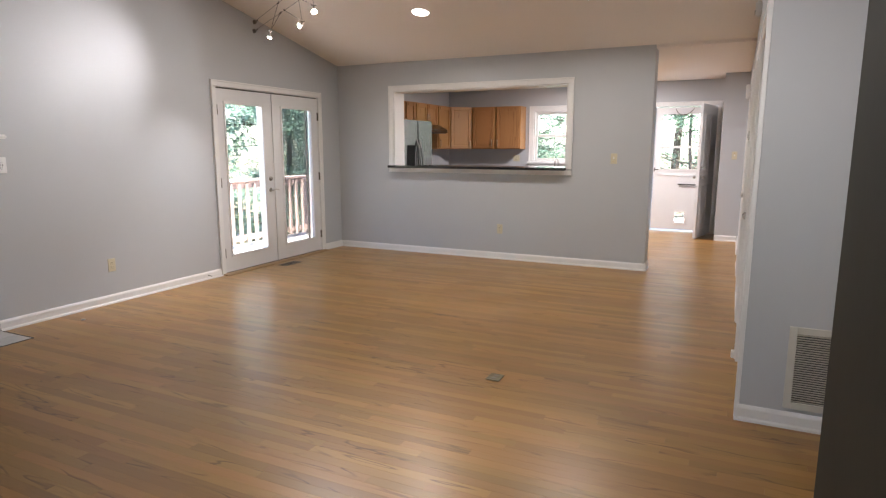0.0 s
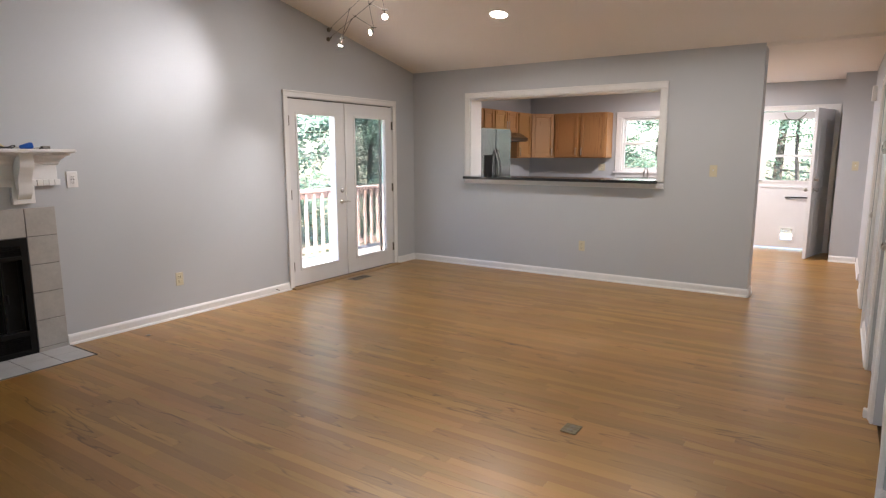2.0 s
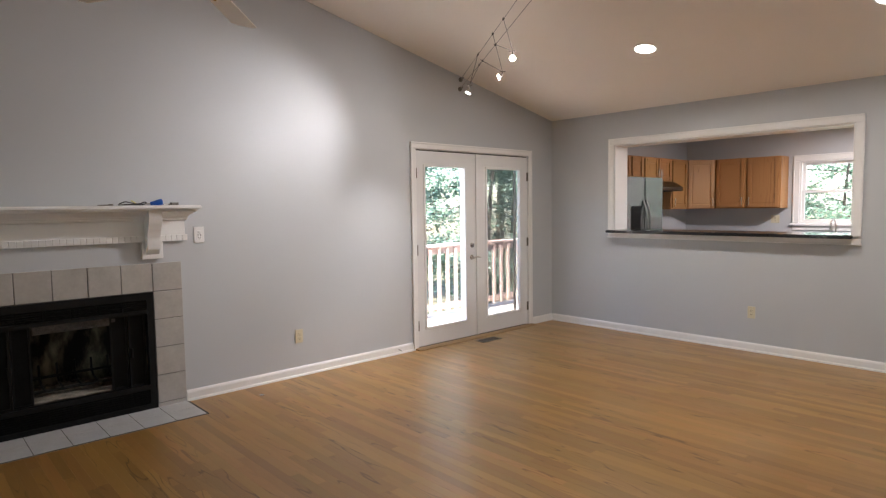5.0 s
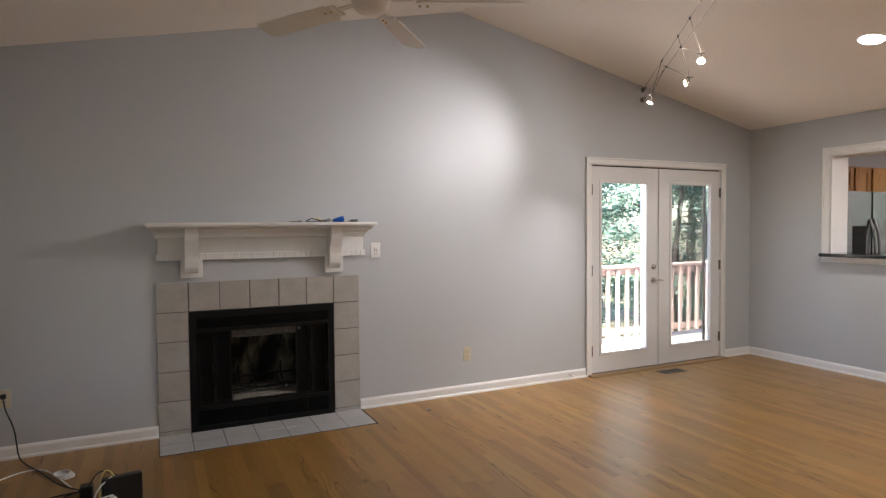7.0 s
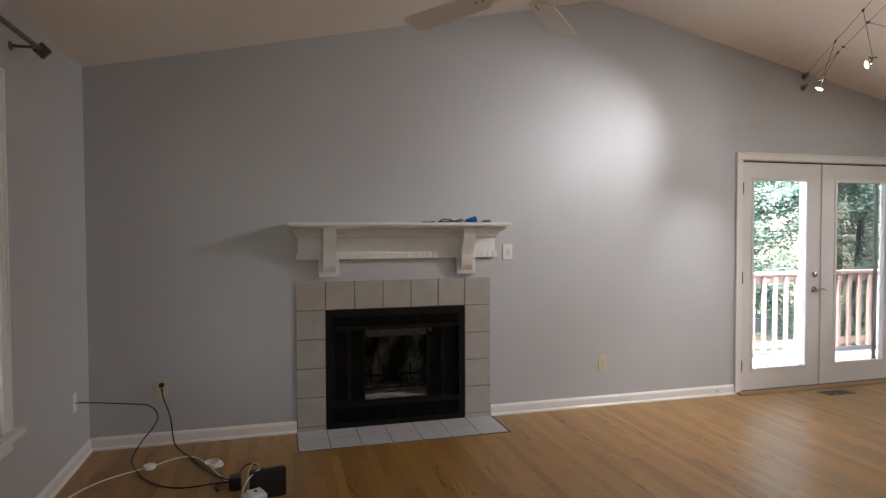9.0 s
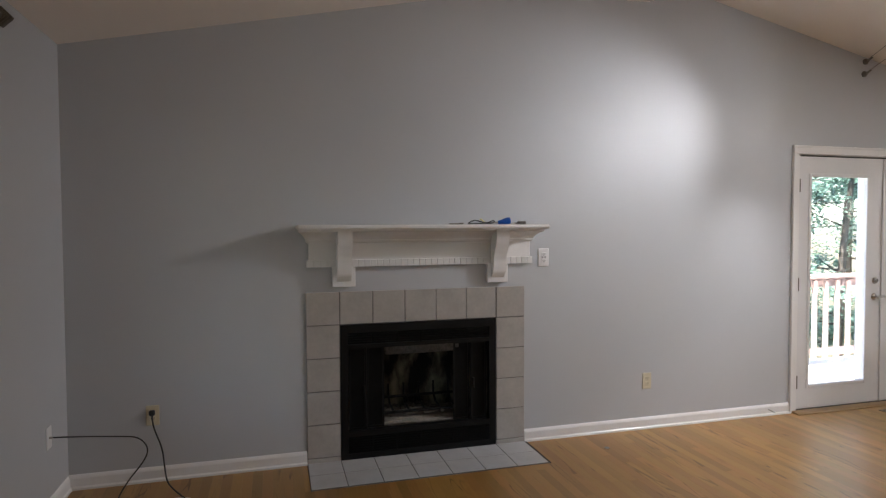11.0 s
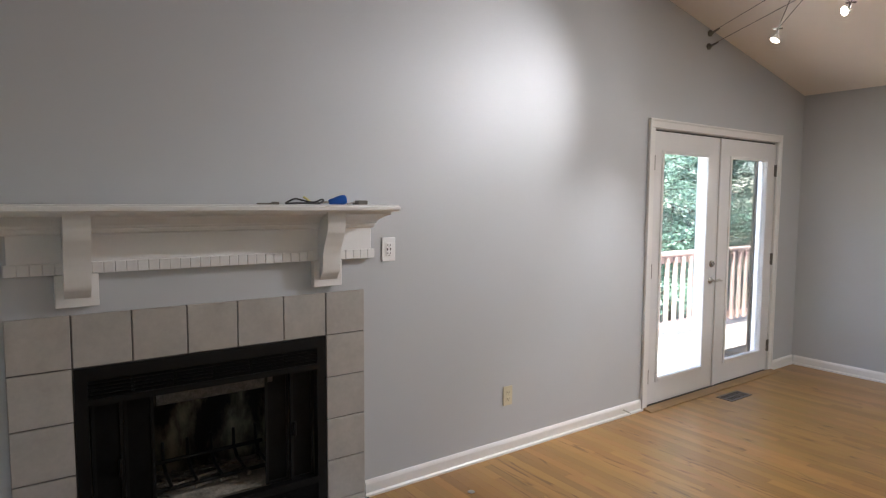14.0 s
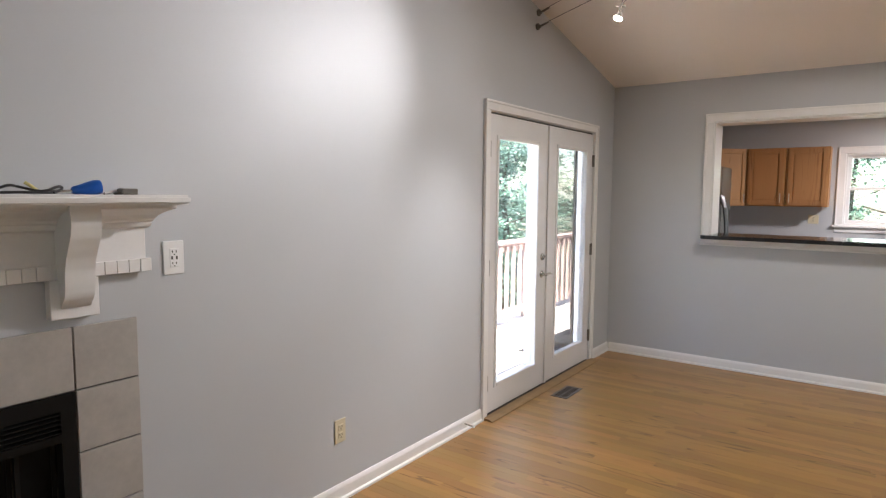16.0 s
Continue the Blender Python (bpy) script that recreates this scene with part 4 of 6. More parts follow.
# ---- electrical plates ----
def plate(name, axis, face, sign, u, z, mat, kind, label, w=0.072, h=0.117, cat="outlet"):
    P = (lambda o, du, dz: Vector((u + du, face + sign * o, z + dz))) if axis == "x" else (lambda o, du, dz: Vector((face + sign * o, u + du, z + dz)))

    def B(o0, o1, a, b, c, d):
        p, q = P(o0, a, c), P(o1, b, d)
        return (*sorted((p.x, q.x)), *sorted((p.y, q.y)), *sorted((p.z, q.z)))
    g = thing(name, P(0.0, 0, 0), label, cat)
    part("plate", boxes(B(0.0005, 0.006, -w / 2, w / 2, -h / 2, h / 2), bevel=0.002), mat, g)
    # slots are thin near-black plates; the shade of the holes is their colour
    if kind == "duplex":
        for s in (-0.020, 0.020):
            part("receptacle", boxes(B(0.006, 0.009, -0.017, 0.017, s - 0.014, s + 0.014), bevel=0.003), mat, g)
            part("slots", boxes(B(0.009, 0.0095, -0.009, -0.006, s - 0.002, s + 0.008), B(0.009, 0.0095, 0.006, 0.009, s - 0.002, s + 0.008), B(0.009, 0.0095, -0.0025, 0.0025, s - 0.010, s - 0.006)), SLOT, g)
    elif kind == "usb":
        part("receptacle", boxes(B(0.006, 0.009, -0.017, 0.017, -0.034, 0.034), bevel=0.002), mat, g)
        sl = []
        for s in (-0.024, 0.018):
            sl += [B(0.009, 0.0095, -0.009, -0.0055, s, s + 0.008), B(0.009, 0.0095, 0.0055, 0.009, s, s + 0.008), B(0.009, 0.0095, -0.0025, 0.0025, s - 0.008, s - 0.004)]
        sl += [B(0.009, 0.0095, -0.012, -0.006, -0.006, 0.006), B(0.009, 0.0095, 0.006, 0.012, -0.006, 0.006)]
        part("slots", boxes(*sl), SLOT, g)
    elif kind == "switch":
        part("toggle", boxes(B(0.006, 0.018, -0.005, 0.005, -0.003, 0.016), bevel=0.002), WHITE_P, g)
        for z_ in (0.031, -0.031):
            part("screw", boxes(B(0.006, 0.008, -0.003, 0.003, z_ - 0.003, z_ + 0.003)), BRASS, g)
    elif kind == "coax":
        part("jack", tube(bmesh.new(), P(0.006, 0, 0), P(0.022, 0, 0), 0.006), NICKEL, g, smooth=True)
    return g


plate("outlet", "y", WX, 1, 2.885, 1.272, WHITE_P, "usb", "white wall outlet with charging ports beside the mantel", 0.079, 0.122)
plate("outlet", "y", WX, 1, 3.712, 0.352, ALMOND, "duplex", "almond duplex outlet low on the fireplace wall")
plate("outlet", "y", WX, 1, 0.398, 0.390, ALMOND, "duplex", "almond duplex outlet with a black plug in it")
plate("outlet", "x", KIT, -1, -2.585, 0.385, ALMOND, "duplex", "almond duplex outlet below the pass-through")
plate("light_switch", "x", KIT, -1, -1.215, 1.275, ALMOND, "switch", "almond light switch on the grey wall", cat="switch")
plate("light_switch", "x", 10.15, -1, 0.02, 1.28, ALMOND, "switch", "almond light switch near the back door", cat="switch")
plate("cable_plate", "x", FRONT, 1, -4.70, 0.400, WHITE_P, "coax", "white cable wall plate near the corner", 0.07, 0.115, "wall plate")
plate("outlet", "x", BACK, -1, -3.62, 1.20, ALMOND, "duplex", "almond double outlet under the kitchen cabinets", 0.12)

# return-air grille in the partition
rv = thing("return_air_grille", (0.6, 3.52, 0.1), "cream louvred return-air grille low in the wall", "vent")
x0, x1, z0, z1 = 0.345, 0.86, 0.105, 0.532
part("frame_rim", boxes((x0, x0 + 0.035, 3.510, 3.5195, z0, z1), (x1 - 0.035, x1, 3.510, 3.5195, z0, z1), (x0 + 0.035, x1 - 0.035, 3.510, 3.5195, z0, z0 + 0.035), (x0 + 0.035, x1 - 0.035, 3.510, 3.5195, z1 - 0.035, z1), bevel=0.002), VENT_METAL, rv)
# flat black sheet for the shade of the duct behind the slats
part("shade_backing", boxes((x0 + 0.035, x1 - 0.035, 3.5185, 3.5195, z0 + 0.035, z1 - 0.035)), SLOT, rv)
me = None
for i in range(30):
    z = z0 + 0.041 + i * (z1 - z0 - 0.082) / 29
    if me is None:
        bm = bmesh.new()
        extrude_profile(bm, [(-0.0085, 0.004), (-0.007, 0.005), (-0.001, -0.003), (-0.0025, -0.004)], "x", x0 + 0.036, x1 - 0.036)
        ob = part("slat", bm, VENT_METAL, rv)
        me = ob.data
    else:
        ob = new("slat", me)
        ob.parent, ob.matrix_parent_inverse = rv, rv.matrix_world.inverted()
    ob.matrix_basis = Matrix.Translation((0, 3.5195, z))

# floor register, floor outlet, door stop
rgst = thing("floor_register", (-4.78, 5.89, 0.002), "dark metal floor register in front of the french doors", "floor vent")
part("rim", boxes((-4.845, -4.715, 5.745, 5.765, 0.001, 0.005), (-4.845, -4.715, 6.02, 6.04, 0.001, 0.005), (-4.845, -4.828, 5.765, 6.02, 0.001, 0.005), (-4.732, -4.715, 5.765, 6.02, 0.001, 0.005)), REGISTER, rgst)
# no hollow here: a flat black sheet gives the shade under the slats
part("well_shade_sheet", boxes((-4.828, -4.732, 5.765, 6.02, 0.0005, 0.001)), SLOT, rgst)
for i in range(14):
    y = 5.775 + i * 0.0182
    part("slat", boxes((-4.828, -4.732, y, y + 0.007, 0.001, 0.0042)), REGISTER, rgst)
part("divider", boxes((-4.783, -4.777, 5.765, 6.02, 0.001, 0.0046)), REGISTER, rgst)
fo = thing("floor_outlet", (-1.207, 3.505, 0.001), "worn brass floor outlet cover in the oak floor", "floor outlet")
bm = boxes((-0.045, 0.045, -0.055, 0.055, 0.0005, 0.007), bevel=0.003)
bmesh.ops.transform(bm, matrix=pose(-1.207, 3.505, 0, 0, 0, 0), verts=bm.verts)
part("plate", bm, plain("worn_brass_plate", (0.17, 0.145, 0.09), 0.5, 0.5, vary=0.35, scale=60), fo)
for s in (-0.022, 0.022):
    part("cap", lathe(bmesh.new(), [(0.016, 0.007), (0.016, 0.009), (0.013, 0.0095), (0.005, 0.0088)], (-1.207, 3.505 + s, 0)), BRONZE, fo, smooth=True)
ds = thing("door_stop", (WX + 0.013, 4.80, 0.05), "white spring door stop on the baseboard", "door stop")
part("spring", tube(bmesh.new(), (WX + 0.012, 4.80, 0.048), (WX + 0.075, 4.795, 0.046), 0.005), NICKEL, ds, smooth=True)
part("tip", tube(bmesh.new(), (WX + 0.075, 4.795, 0.046), (WX + 0.088, 4.794, 0.046), 0.008), WHITE_P, ds, "white rubber tip", smooth=True)
df = thing("door_stop", (HALL_X - 0.03, 4.57, 0.05), "white door stop at the closet casing", "door stop")
part("block", boxes((HALL_X - 0.045, HALL_X - 0.019, 4.53, 4.57, 0.0, 0.05), bevel=0.004), TRIM, df)
cl = thing("floor_clip", (-4.72, 3.2, 0), "small metal clip lying on the oak floor", "clip")
part("body", lathe(bmesh.new(), [(0.018, 0.001), (0.020, 0.004), (0.012, 0.008), (0.004, 0.009)], (-4.72, 3.22, 0)), NICKEL, cl, smooth=True)
th = thing("wall_thermostat", (HALL_X, 6.16, 1.50), "small dark and silver thermostat on the hall wall", "thermostat")
part("case", boxes((HALL_X - 0.028, HALL_X - 0.0005, 6.11, 6.22, 1.455, 1.545), bevel=0.005), NICKEL, th)
part("display", boxes((HALL_X - 0.0295, HALL_X - 0.028, 6.12, 6.21, 1.485, 1.52)), SLOT, th)
sn = thing("alarm_sensor", (HALL_X, 6.2, 2.6), "white alarm sensor high on the hall wall", "sensor")
part("case", boxes((HALL_X - 0.05, HALL_X - 0.0005, 6.12, 6.19, 2.50, 2.62), bevel=0.012, seg=2), WHITE_P, sn, smooth=True)
part("lens", boxes((HALL_X - 0.053, HALL_X - 0.05, 6.135, 6.175, 2.515, 2.55)), SLOT, sn)
ch = thing("door_chime", (HALL_X, 9.4, 2.1), "white box door chime on the hall wall", "chime")
part("cover", boxes((HALL_X - 0.05, HALL_X - 0.0005, 9.32, 9.46, 2.05, 2.22), bevel=0.005), WHITE_P, ch)

# ---- fireplace ----
fp = thing("fireplace", (WX, 2.01, 0), "tiled fireplace with a black metal firebox, unlit and sooty", "fireplace")
T0, T1, TZ = 1.277, 2.740, 1.080
tw = (T1 - T0) / 7
part("grout_bed", wall_mesh("y", WX + 0.004, WX + 0.0005, T0 + 0.002, T1 - 0.002, 0.002, TZ - 0.002, [FB]), GROUT, fp, "dark grout")
tile_me = {}


def tile_at(parent, y0, y1, z0, z1):
    k = (round(y1 - y0, 3), round(z1 - z0, 3))
    if k not in tile_me:
        bm = boxes((0, 0.011, 0, k[0], 0, k[1]), bevel=0.002)
        ob = part("tile", bm, TILE, parent)
        tile_me[k] = ob.data
    else:
        ob = new("tile", tile_me[k])
        ob.parent, ob.matrix_parent_inverse = parent, parent.matrix_world.inverted()
    ob.matrix_basis = Matrix.Translation((WX + 0.003, y0, z0))
    return ob


gp = 0.0025
for i in range(7):
    tile_at(fp, T0 + i * tw + gp, T0 + (i + 1) * tw - gp, TZ - tw + gp, TZ - gp * 0.5)
for y0 in (T0, T1 - tw):
    for j in range(1, 5):
        tile_at(fp, y0 + gp, y0 + tw - gp, TZ - (j + 1) * tw + gp, TZ - j * tw - gp)
    tile_at(fp, y0 + gp, y0 + tw - gp, 0.004, TZ - 5 * tw - gp)

XF = WX + 0.016
Y0, Y1, Z0, Z1 = T0 + tw + 0.003, T1 - tw - 0.003, 0.006, TZ - tw - 0.004
OZ0, OZ1 = 0.185, 0.715
gy0, gy1 = Y0 + 0.045, Y1 - 0.045
face = wall_mesh("y", XF, WX - 0.03, Y0, Y1, Z0, Z1, [(gy0, gy1, OZ1 + 0.025, Z1 - 0.052), (gy0, gy1, OZ0, OZ1), (gy0, gy1, Z0 + 0.035, OZ0 - 0.035)])
fbox = part("firebox", face, BLACK, fp, "black metal firebox surround")
for za, zb in ((OZ1 + 0.025, Z1 - 0.052), (Z0 + 0.035, OZ0 - 0.035)):
    part("grille_back", boxes((WX - 0.029, WX - 0.02, Y0 + 0.045, Y1 - 0.045, za, zb)), SLOT, fbox)
    n = int((zb - za) / 0.0145)
    for i in range(n):
        z = za + (i + 0.5) * (zb - za) / n
        bm = bmesh.new()
        extrude_profile(bm, [(XF - 0.003, z - 0.005), (XF - 0.0005, z - 0.004), (XF - 0.0005, z - 0.001), (XF - 0.016, z + 0.0055), (XF - 0.018, z + 0.004)], "y", Y0 + 0.046, Y1 - 0.046)
        part("louvre", bm, BLACK, fbox)
    for j in range(1, 6):
        y = Y0 + 0.045 + j * (Y1 - Y0 - 0.09) / 6
        part("louvre_rib", boxes((WX - 0.02, XF - 0.007, y - 0.006, y + 0.006, za, zb)), BLACK, fbox)
# inside of the firebox
XB = WX - 0.42
yi0, yi1, yb0, yb1 = Y0 + 0.046, Y1 - 0.046, Y0 + 0.17, Y1 - 0.17
lo, hi = OZ0 - 0.005, OZ1 + 0.02


def prism(outline, z0, z1):
    """An upright slab with the given floor outline."""
    bm = bmesh.new()
    a, b = [[bm.verts.new((x, y, z)) for x, y in outline] for z in (z0, z1)]
    for i in range(len(outline)):
        j = (i + 1) % len(outline)
        bm.faces.new((a[i], a[j], b[j], b[i]))
    bm.faces.new(a[::-1]), bm.faces.new(b)
    return bm


part("back_panel", prism([(XB - 0.025, yb0 - 0.03), (XB, yb0), (XB, yb1), (XB - 0.025, yb1 + 0.03)], lo, hi), SOOT, fp, "soot-stained firebrick panel")
part("side_panel", prism([(WX - 0.031, yi0), (XB, yb0 - 0.001), (XB - 0.02, yb0 - 0.03), (WX - 0.031, yi0 - 0.02)], lo, hi), SOOT, fp, "soot-stained firebrick panel")
part("side_panel", prism([(WX - 0.031, yi1), (XB, yb1 + 0.001), (XB - 0.02, yb1 + 0.03), (WX - 0.031, yi1 + 0.02)], lo, hi), SOOT, fp, "soot-stained firebrick panel")
part("firebox_floor", boxes((XB - 0.025, WX - 0.031, yi0 - 0.02, yi1 + 0.02, lo - 0.03, lo - 0.001)), ASH, fp, "ash-covered firebox floor")
part("firebox_top", boxes((XB - 0.025, WX - 0.031, yi0 - 0.02, yi1 + 0.02, hi + 0.001, hi + 0.03)), BLACK, fp)
bm = bmesh.new()
random.seed(5)
nx, ny = 14, 22
grid = [[bm.verts.new((WX - 0.04 - 0.36 * i / nx, yi0 + 0.03 + 0.12 * i / nx + (yi1 - yi0 - 0.06 - 0.24 * i / nx) * j / ny,
         lo + 0.008 + 0.035 * max(0, math.sin(math.pi * i / nx)) * (0.5 + 0.5 * noise.noise(Vector((i * 0.5, j * 0.5, 1)))) + 0.006 * random.random())) for j in range(ny + 1)] for i in range(nx + 1)]
for i in range(nx):
    for j in range(ny):
        bm.faces.new((grid[i][j], grid[i][j + 1], grid[i + 1][j + 1], grid[i + 1][j]))
tagged(part("ash_bed", bm, ASH, fp, "pale ash and charred scraps"), kind="stuff")
bm = bmesh.new()
for i in range(46):
    a, L = random.uniform(0, 3.14), random.uniform(0.03, 0.13)
    x, y = WX - 0.10 - 0.28 * random.random(), random.uniform(yi0 + 0.22, yi1 - 0.22)
    d = Vector((math.cos(a) * 0.5, math.sin(a), random.uniform(-0.1, 0.1))) * L
    c = Vector((x, y, lo + 0.045 + 0.02 * random.random()))
    tube(bm, c - d / 2, c + d / 2, random.uniform(0.004, 0.012), n=5)
tagged(part("charred_debris", bm, [plain("char", (0.10, 0.085, 0.07), 0.95, vary=0.8, scale=30)], fp, "charred wood scraps"), kind="stuff")
gr = thing("fire_grate", (WX - 0.22, 2.01, lo), "black wrought-iron fire grate in the firebox", "grate")
for i in range(6):
    y = 1.74 + 0.108 * i
    bm = tube(bmesh.new(), (WX - 0.30, y, lo + 0.215), (WX - 0.295, y, lo + 0.125), 0.007, 0.008, n=8)
    tube(bm, (WX - 0.295, y, lo + 0.125), (WX - 0.24, y, lo + 0.085), 0.008, n=8)
    tube(bm, (WX - 0.24, y, lo + 0.085), (WX - 0.10, y, lo + 0.075), 0.008, 0.007, n=8)
    part("bar", bm, BLACK, gr)
for x, dz in ((WX - 0.287, 0.125), (WX - 0.12, 0.066)):
    bm = tube(bmesh.new(), (x, 1.71, lo + dz), (x, 2.31, lo + dz), 0.010, n=8)
    for y in (1.735, 2.285):
        tube(bm, (x, y, lo + dz), (x + (0.03 if dz > 0.1 else 0), y, lo + 0.001), 0.009, n=8)
    part("crossbar", bm, BLACK, gr)
for k, (p, q, rad) in enumerate((((WX - 0.16, 1.86, lo + 0.05), (WX - 0.21, 2.10, lo + 0.06), 0.013), ((WX - 0.13, 1.95, lo + 0.045), (WX - 0.20, 2.24, lo + 0.05), 0.010), ((WX - 0.22, 1.80, lo + 0.045), (WX - 0.12, 1.98, lo + 0.05), 0.009))):
    st_ = thing("charred_stick", p, "half-burnt stick lying in pale ash under the grate", "stick", "burnt sticks")
    part("wood", tube(bmesh.new(), p, q, rad, rad * 0.6, n=7), ASH, st_)
# folded glass doors either side, smoke hood above
for s, ya in ((1, yi0), (-1, yi1)):
    for k in range(2):
        y, xd = ya + s * (0.008 + 0.117 * k), WX - 0.018 - 0.016 * k
        fd = part("fold_door", boxes((xd - 0.012, xd, *sorted((y, y + s * 0.013)), OZ0, OZ1), (xd - 0.012, xd, *sorted((y + s * 0.100, y + s * 0.113)), OZ0, OZ1),
                  (xd - 0.012, xd, *sorted((y + s * 0.013, y + s * 0.100)), OZ1 - 0.014, OZ1), (xd - 0.012, xd, *sorted((y + s * 0.013, y + s * 0.100)), OZ0, OZ0 + 0.014)), BLACK, fbox)
        part("fire_glass", boxes((xd - 0.008, xd - 0.004, *sorted((y + s * 0.013, y + s * 0.100)), OZ0 + 0.014, OZ1 - 0.014)), DARK_GLASS, fp, "smoked glass")
    part("door_pull", boxes((WX - 0.019, WX - 0.004, *sorted((ya + s * 0.098, ya + s * 0.112)), 0.40, 0.47), bevel=0.003), BLACK, fbox, "black metal pull")
bm = bmesh.new()
extrude_profile(bm, [(WX - 0.035, OZ1 + 0.012), (WX - 0.032, OZ1 + 0.012), (WX - 0.040, OZ1 - 0.058), (WX - 0.052, OZ1 - 0.066), (WX - 0.053, OZ1 - 0.062), (WX - 0.043, OZ1 - 0.056)], "y", yi0 + 0.25, yi1 - 0.20)
part("smoke_deflector", bm, plain("heat_dulled_steel", (0.10, 0.095, 0.09), 0.55, 0.6, vary=0.5, scale=30, grain=120), fp, "dull heat-stained metal smoke deflector")
part("chase", boxes((XB - 0.12, XB - 0.03, Y0 - 0.1, Y1 + 0.1, -0.02, 1.2)), BLACK, fp)

# hearth tiles flush with the floor
HX = WX + 0.405
ht = tagged(thing("hearth", (WX + 0.2, 2.01, 0), "pale tile hearth set flush in the oak floor", "hearth"), kind="structure")
part("grout_bed", boxes((WX, HX, T0, T1 + 0.004, -0.019, 0.0035)), GROUT, ht, "dark grout")
HEARTH = plain("hearth_tile", (0.47, 0.47, 0.475), 0.45, vary=0.1, scale=8, grain=50, bump=0.2)
bm0 = boxes((0, 0.192, 0, tw - 0.005, 0, 0.009), bevel=0.002)
hm = None
for i in range(7):
    for j in range(2):
        if hm is None:
            ob = part("tile", bm0, HEARTH, ht)
            hm = ob.data
        else:
            ob = new("tile", hm)
            ob.parent, ob.matrix_parent_inverse = ht, ht.matrix_world.inverted()
        ob.matrix_basis = Matrix.Translation((WX + 0.004 + 0.003 + j * 0.198, T0 + i * tw + 0.0025, -0.003))
part("border", boxes((WX + 0.023, HX, T1 + 0.004, T1 + 0.012, -0.018, 0.005)), SLOT, ht, "dark edge strip")

# ---- mantel ----
mt = thing("mantel_shelf", (WX, 2.035, 1.125), "white painted wooden mantel shelf with corbels and a dentil strip", "mantel")
MY0, MY1, MX = 1.222, 2.848, WX + 0.195
bm = boxes((WX + 0.0005, MX, MY0, MY1, 1.468, 1.500), bevel=0.009, seg=3)
part("shelf", bm, MANTEL, mt, smooth=True)
AY0, AY1 = 1.297, 2.775
# crown moulding: nested returns
bm = bmesh.new()
rows = [(0.016, 1.385), (0.030, 1.392), (0.034, 1.402), (0.034, 1.408), (0.042, 1.412), (0.046, 1.420), (0.062, 1.432), (0.088, 1.444), (0.116, 1.452), (0.122, 1.456), (0.122, 1.4675)]
loops = []
for o, z in rows:
    e = o * 0.5
    loops.append([bm.verts.new(c) for c in ((WX + 0.0005, AY0 - e, z), (WX + o, AY0 - e, z), (WX + o, AY1 + e, z), (WX + 0.0005, AY1 + e, z))])
for a, b in zip(loops, loops[1:]):
    for i in range(3):
        bm.faces.new((a[i], a[i + 1], b[i + 1], b[i]))
bm.faces.new(loops[0]), bm.faces.new(loops[-1])
part("crown_moulding", bm, MANTEL, mt)
part("frieze", boxes((WX + 0.0005, WX + 0.018, AY0, AY1, 1.236, 1.40), bevel=0.002), MANTEL, mt)
part("panel_bead", boxes((WX + 0.0185, WX + 0.024, 1.575, 2.46, 1.372, 1.380)), MANTEL, mt)
part("dentil_rail", boxes((WX + 0.0185, WX + 0.024, AY0 - 0.012, AY1 + 0.012, 1.237, 1.281)), MANTEL, mt)
nd = 38
dme = None
for i in range(nd):
    y = AY0 - 0.012 + (AY1 - AY0 + 0.024) * i / nd
    if 1.455 < y < 1.555 or 2.47 < y < 2.585:
        continue
    if dme is None:
        ob = part("dentil", boxes((0, 0.008, 0, 0.0375, 0, 0.044), bevel=0.0015), MANTEL, mt)
        dme = ob.data
    else:
        ob = new("dentil", dme)
        ob.parent, ob.matrix_parent_inverse = mt, mt.matrix_world.inverted()
    ob.matrix_basis = Matrix.Translation((WX + 0.0245, y + 0.002, 1.237))


SCROLL = (0.136, 0.139, 0.130, 0.110, 0.090, 0.079, 0.077, 0.070, 0.040)     # reach of the corbel from top to foot


def corbel(yc):
    w = 0.044
    pts = []
    for i in range(25):
        s = i / 24
        z = 1.452 - 0.305 * s
        k = min(7, int(s * 8))
        f = s * 8 - k
        f = f * f * (3 - 2 * f) * 0.4 + f * 0.6
        pts.append((WX + SCROLL[k] + (SCROLL[k + 1] - SCROLL[k]) * f, z))
    prof = [(WX + 0.019, 1.467), (WX + 0.140, 1.467)] + pts + [(WX + 0.019, 1.140)]
    bm = bmesh.new()
    extrude_profile(bm, prof, "y", yc - w, yc + w)
    c = part("corbel", bm, MANTEL, mt, smooth=True)
    part("corbel_back", boxes((WX + 0.0005, WX + 0.036, yc - 0.072, yc + 0.072, 1.112, 1.236), bevel=0.002), MANTEL, c)


corbel(1.512)
corbel(2.535)

# ---- things on the mantel ----
sd = thing("screwdriver", (WX + 0.1, 2.54, 1.5), "screwdriver with a chunky blue plastic handle lying on the mantel", "screwdriver")
q = Vector((0.05, 0.98, 0.16)).to_track_quat("Z", "Y")
part("handle", lathe(bmesh.new(), [(0.008, 0), (0.013, 0.006), (0.014, 0.02), (0.020, 0.045), (0.024, 0.068), (0.021, 0.082), (0.008, 0.086)], (WX + 0.095, 2.515, 1.512), q, 10), BLUE, sd, smooth=True)
part("shaft", tube(bmesh.new(), (WX + 0.095, 2.517, 1.512), (WX + 0.088, 2.40, 1.506), 0.004, n=8), NICKEL, sd, "steel shaft", smooth=True)
cdl = thing("cord_tangle", (WX + 0.1, 2.42, 1.5), "tangled black cord with a yellow end on the mantel", "cord")
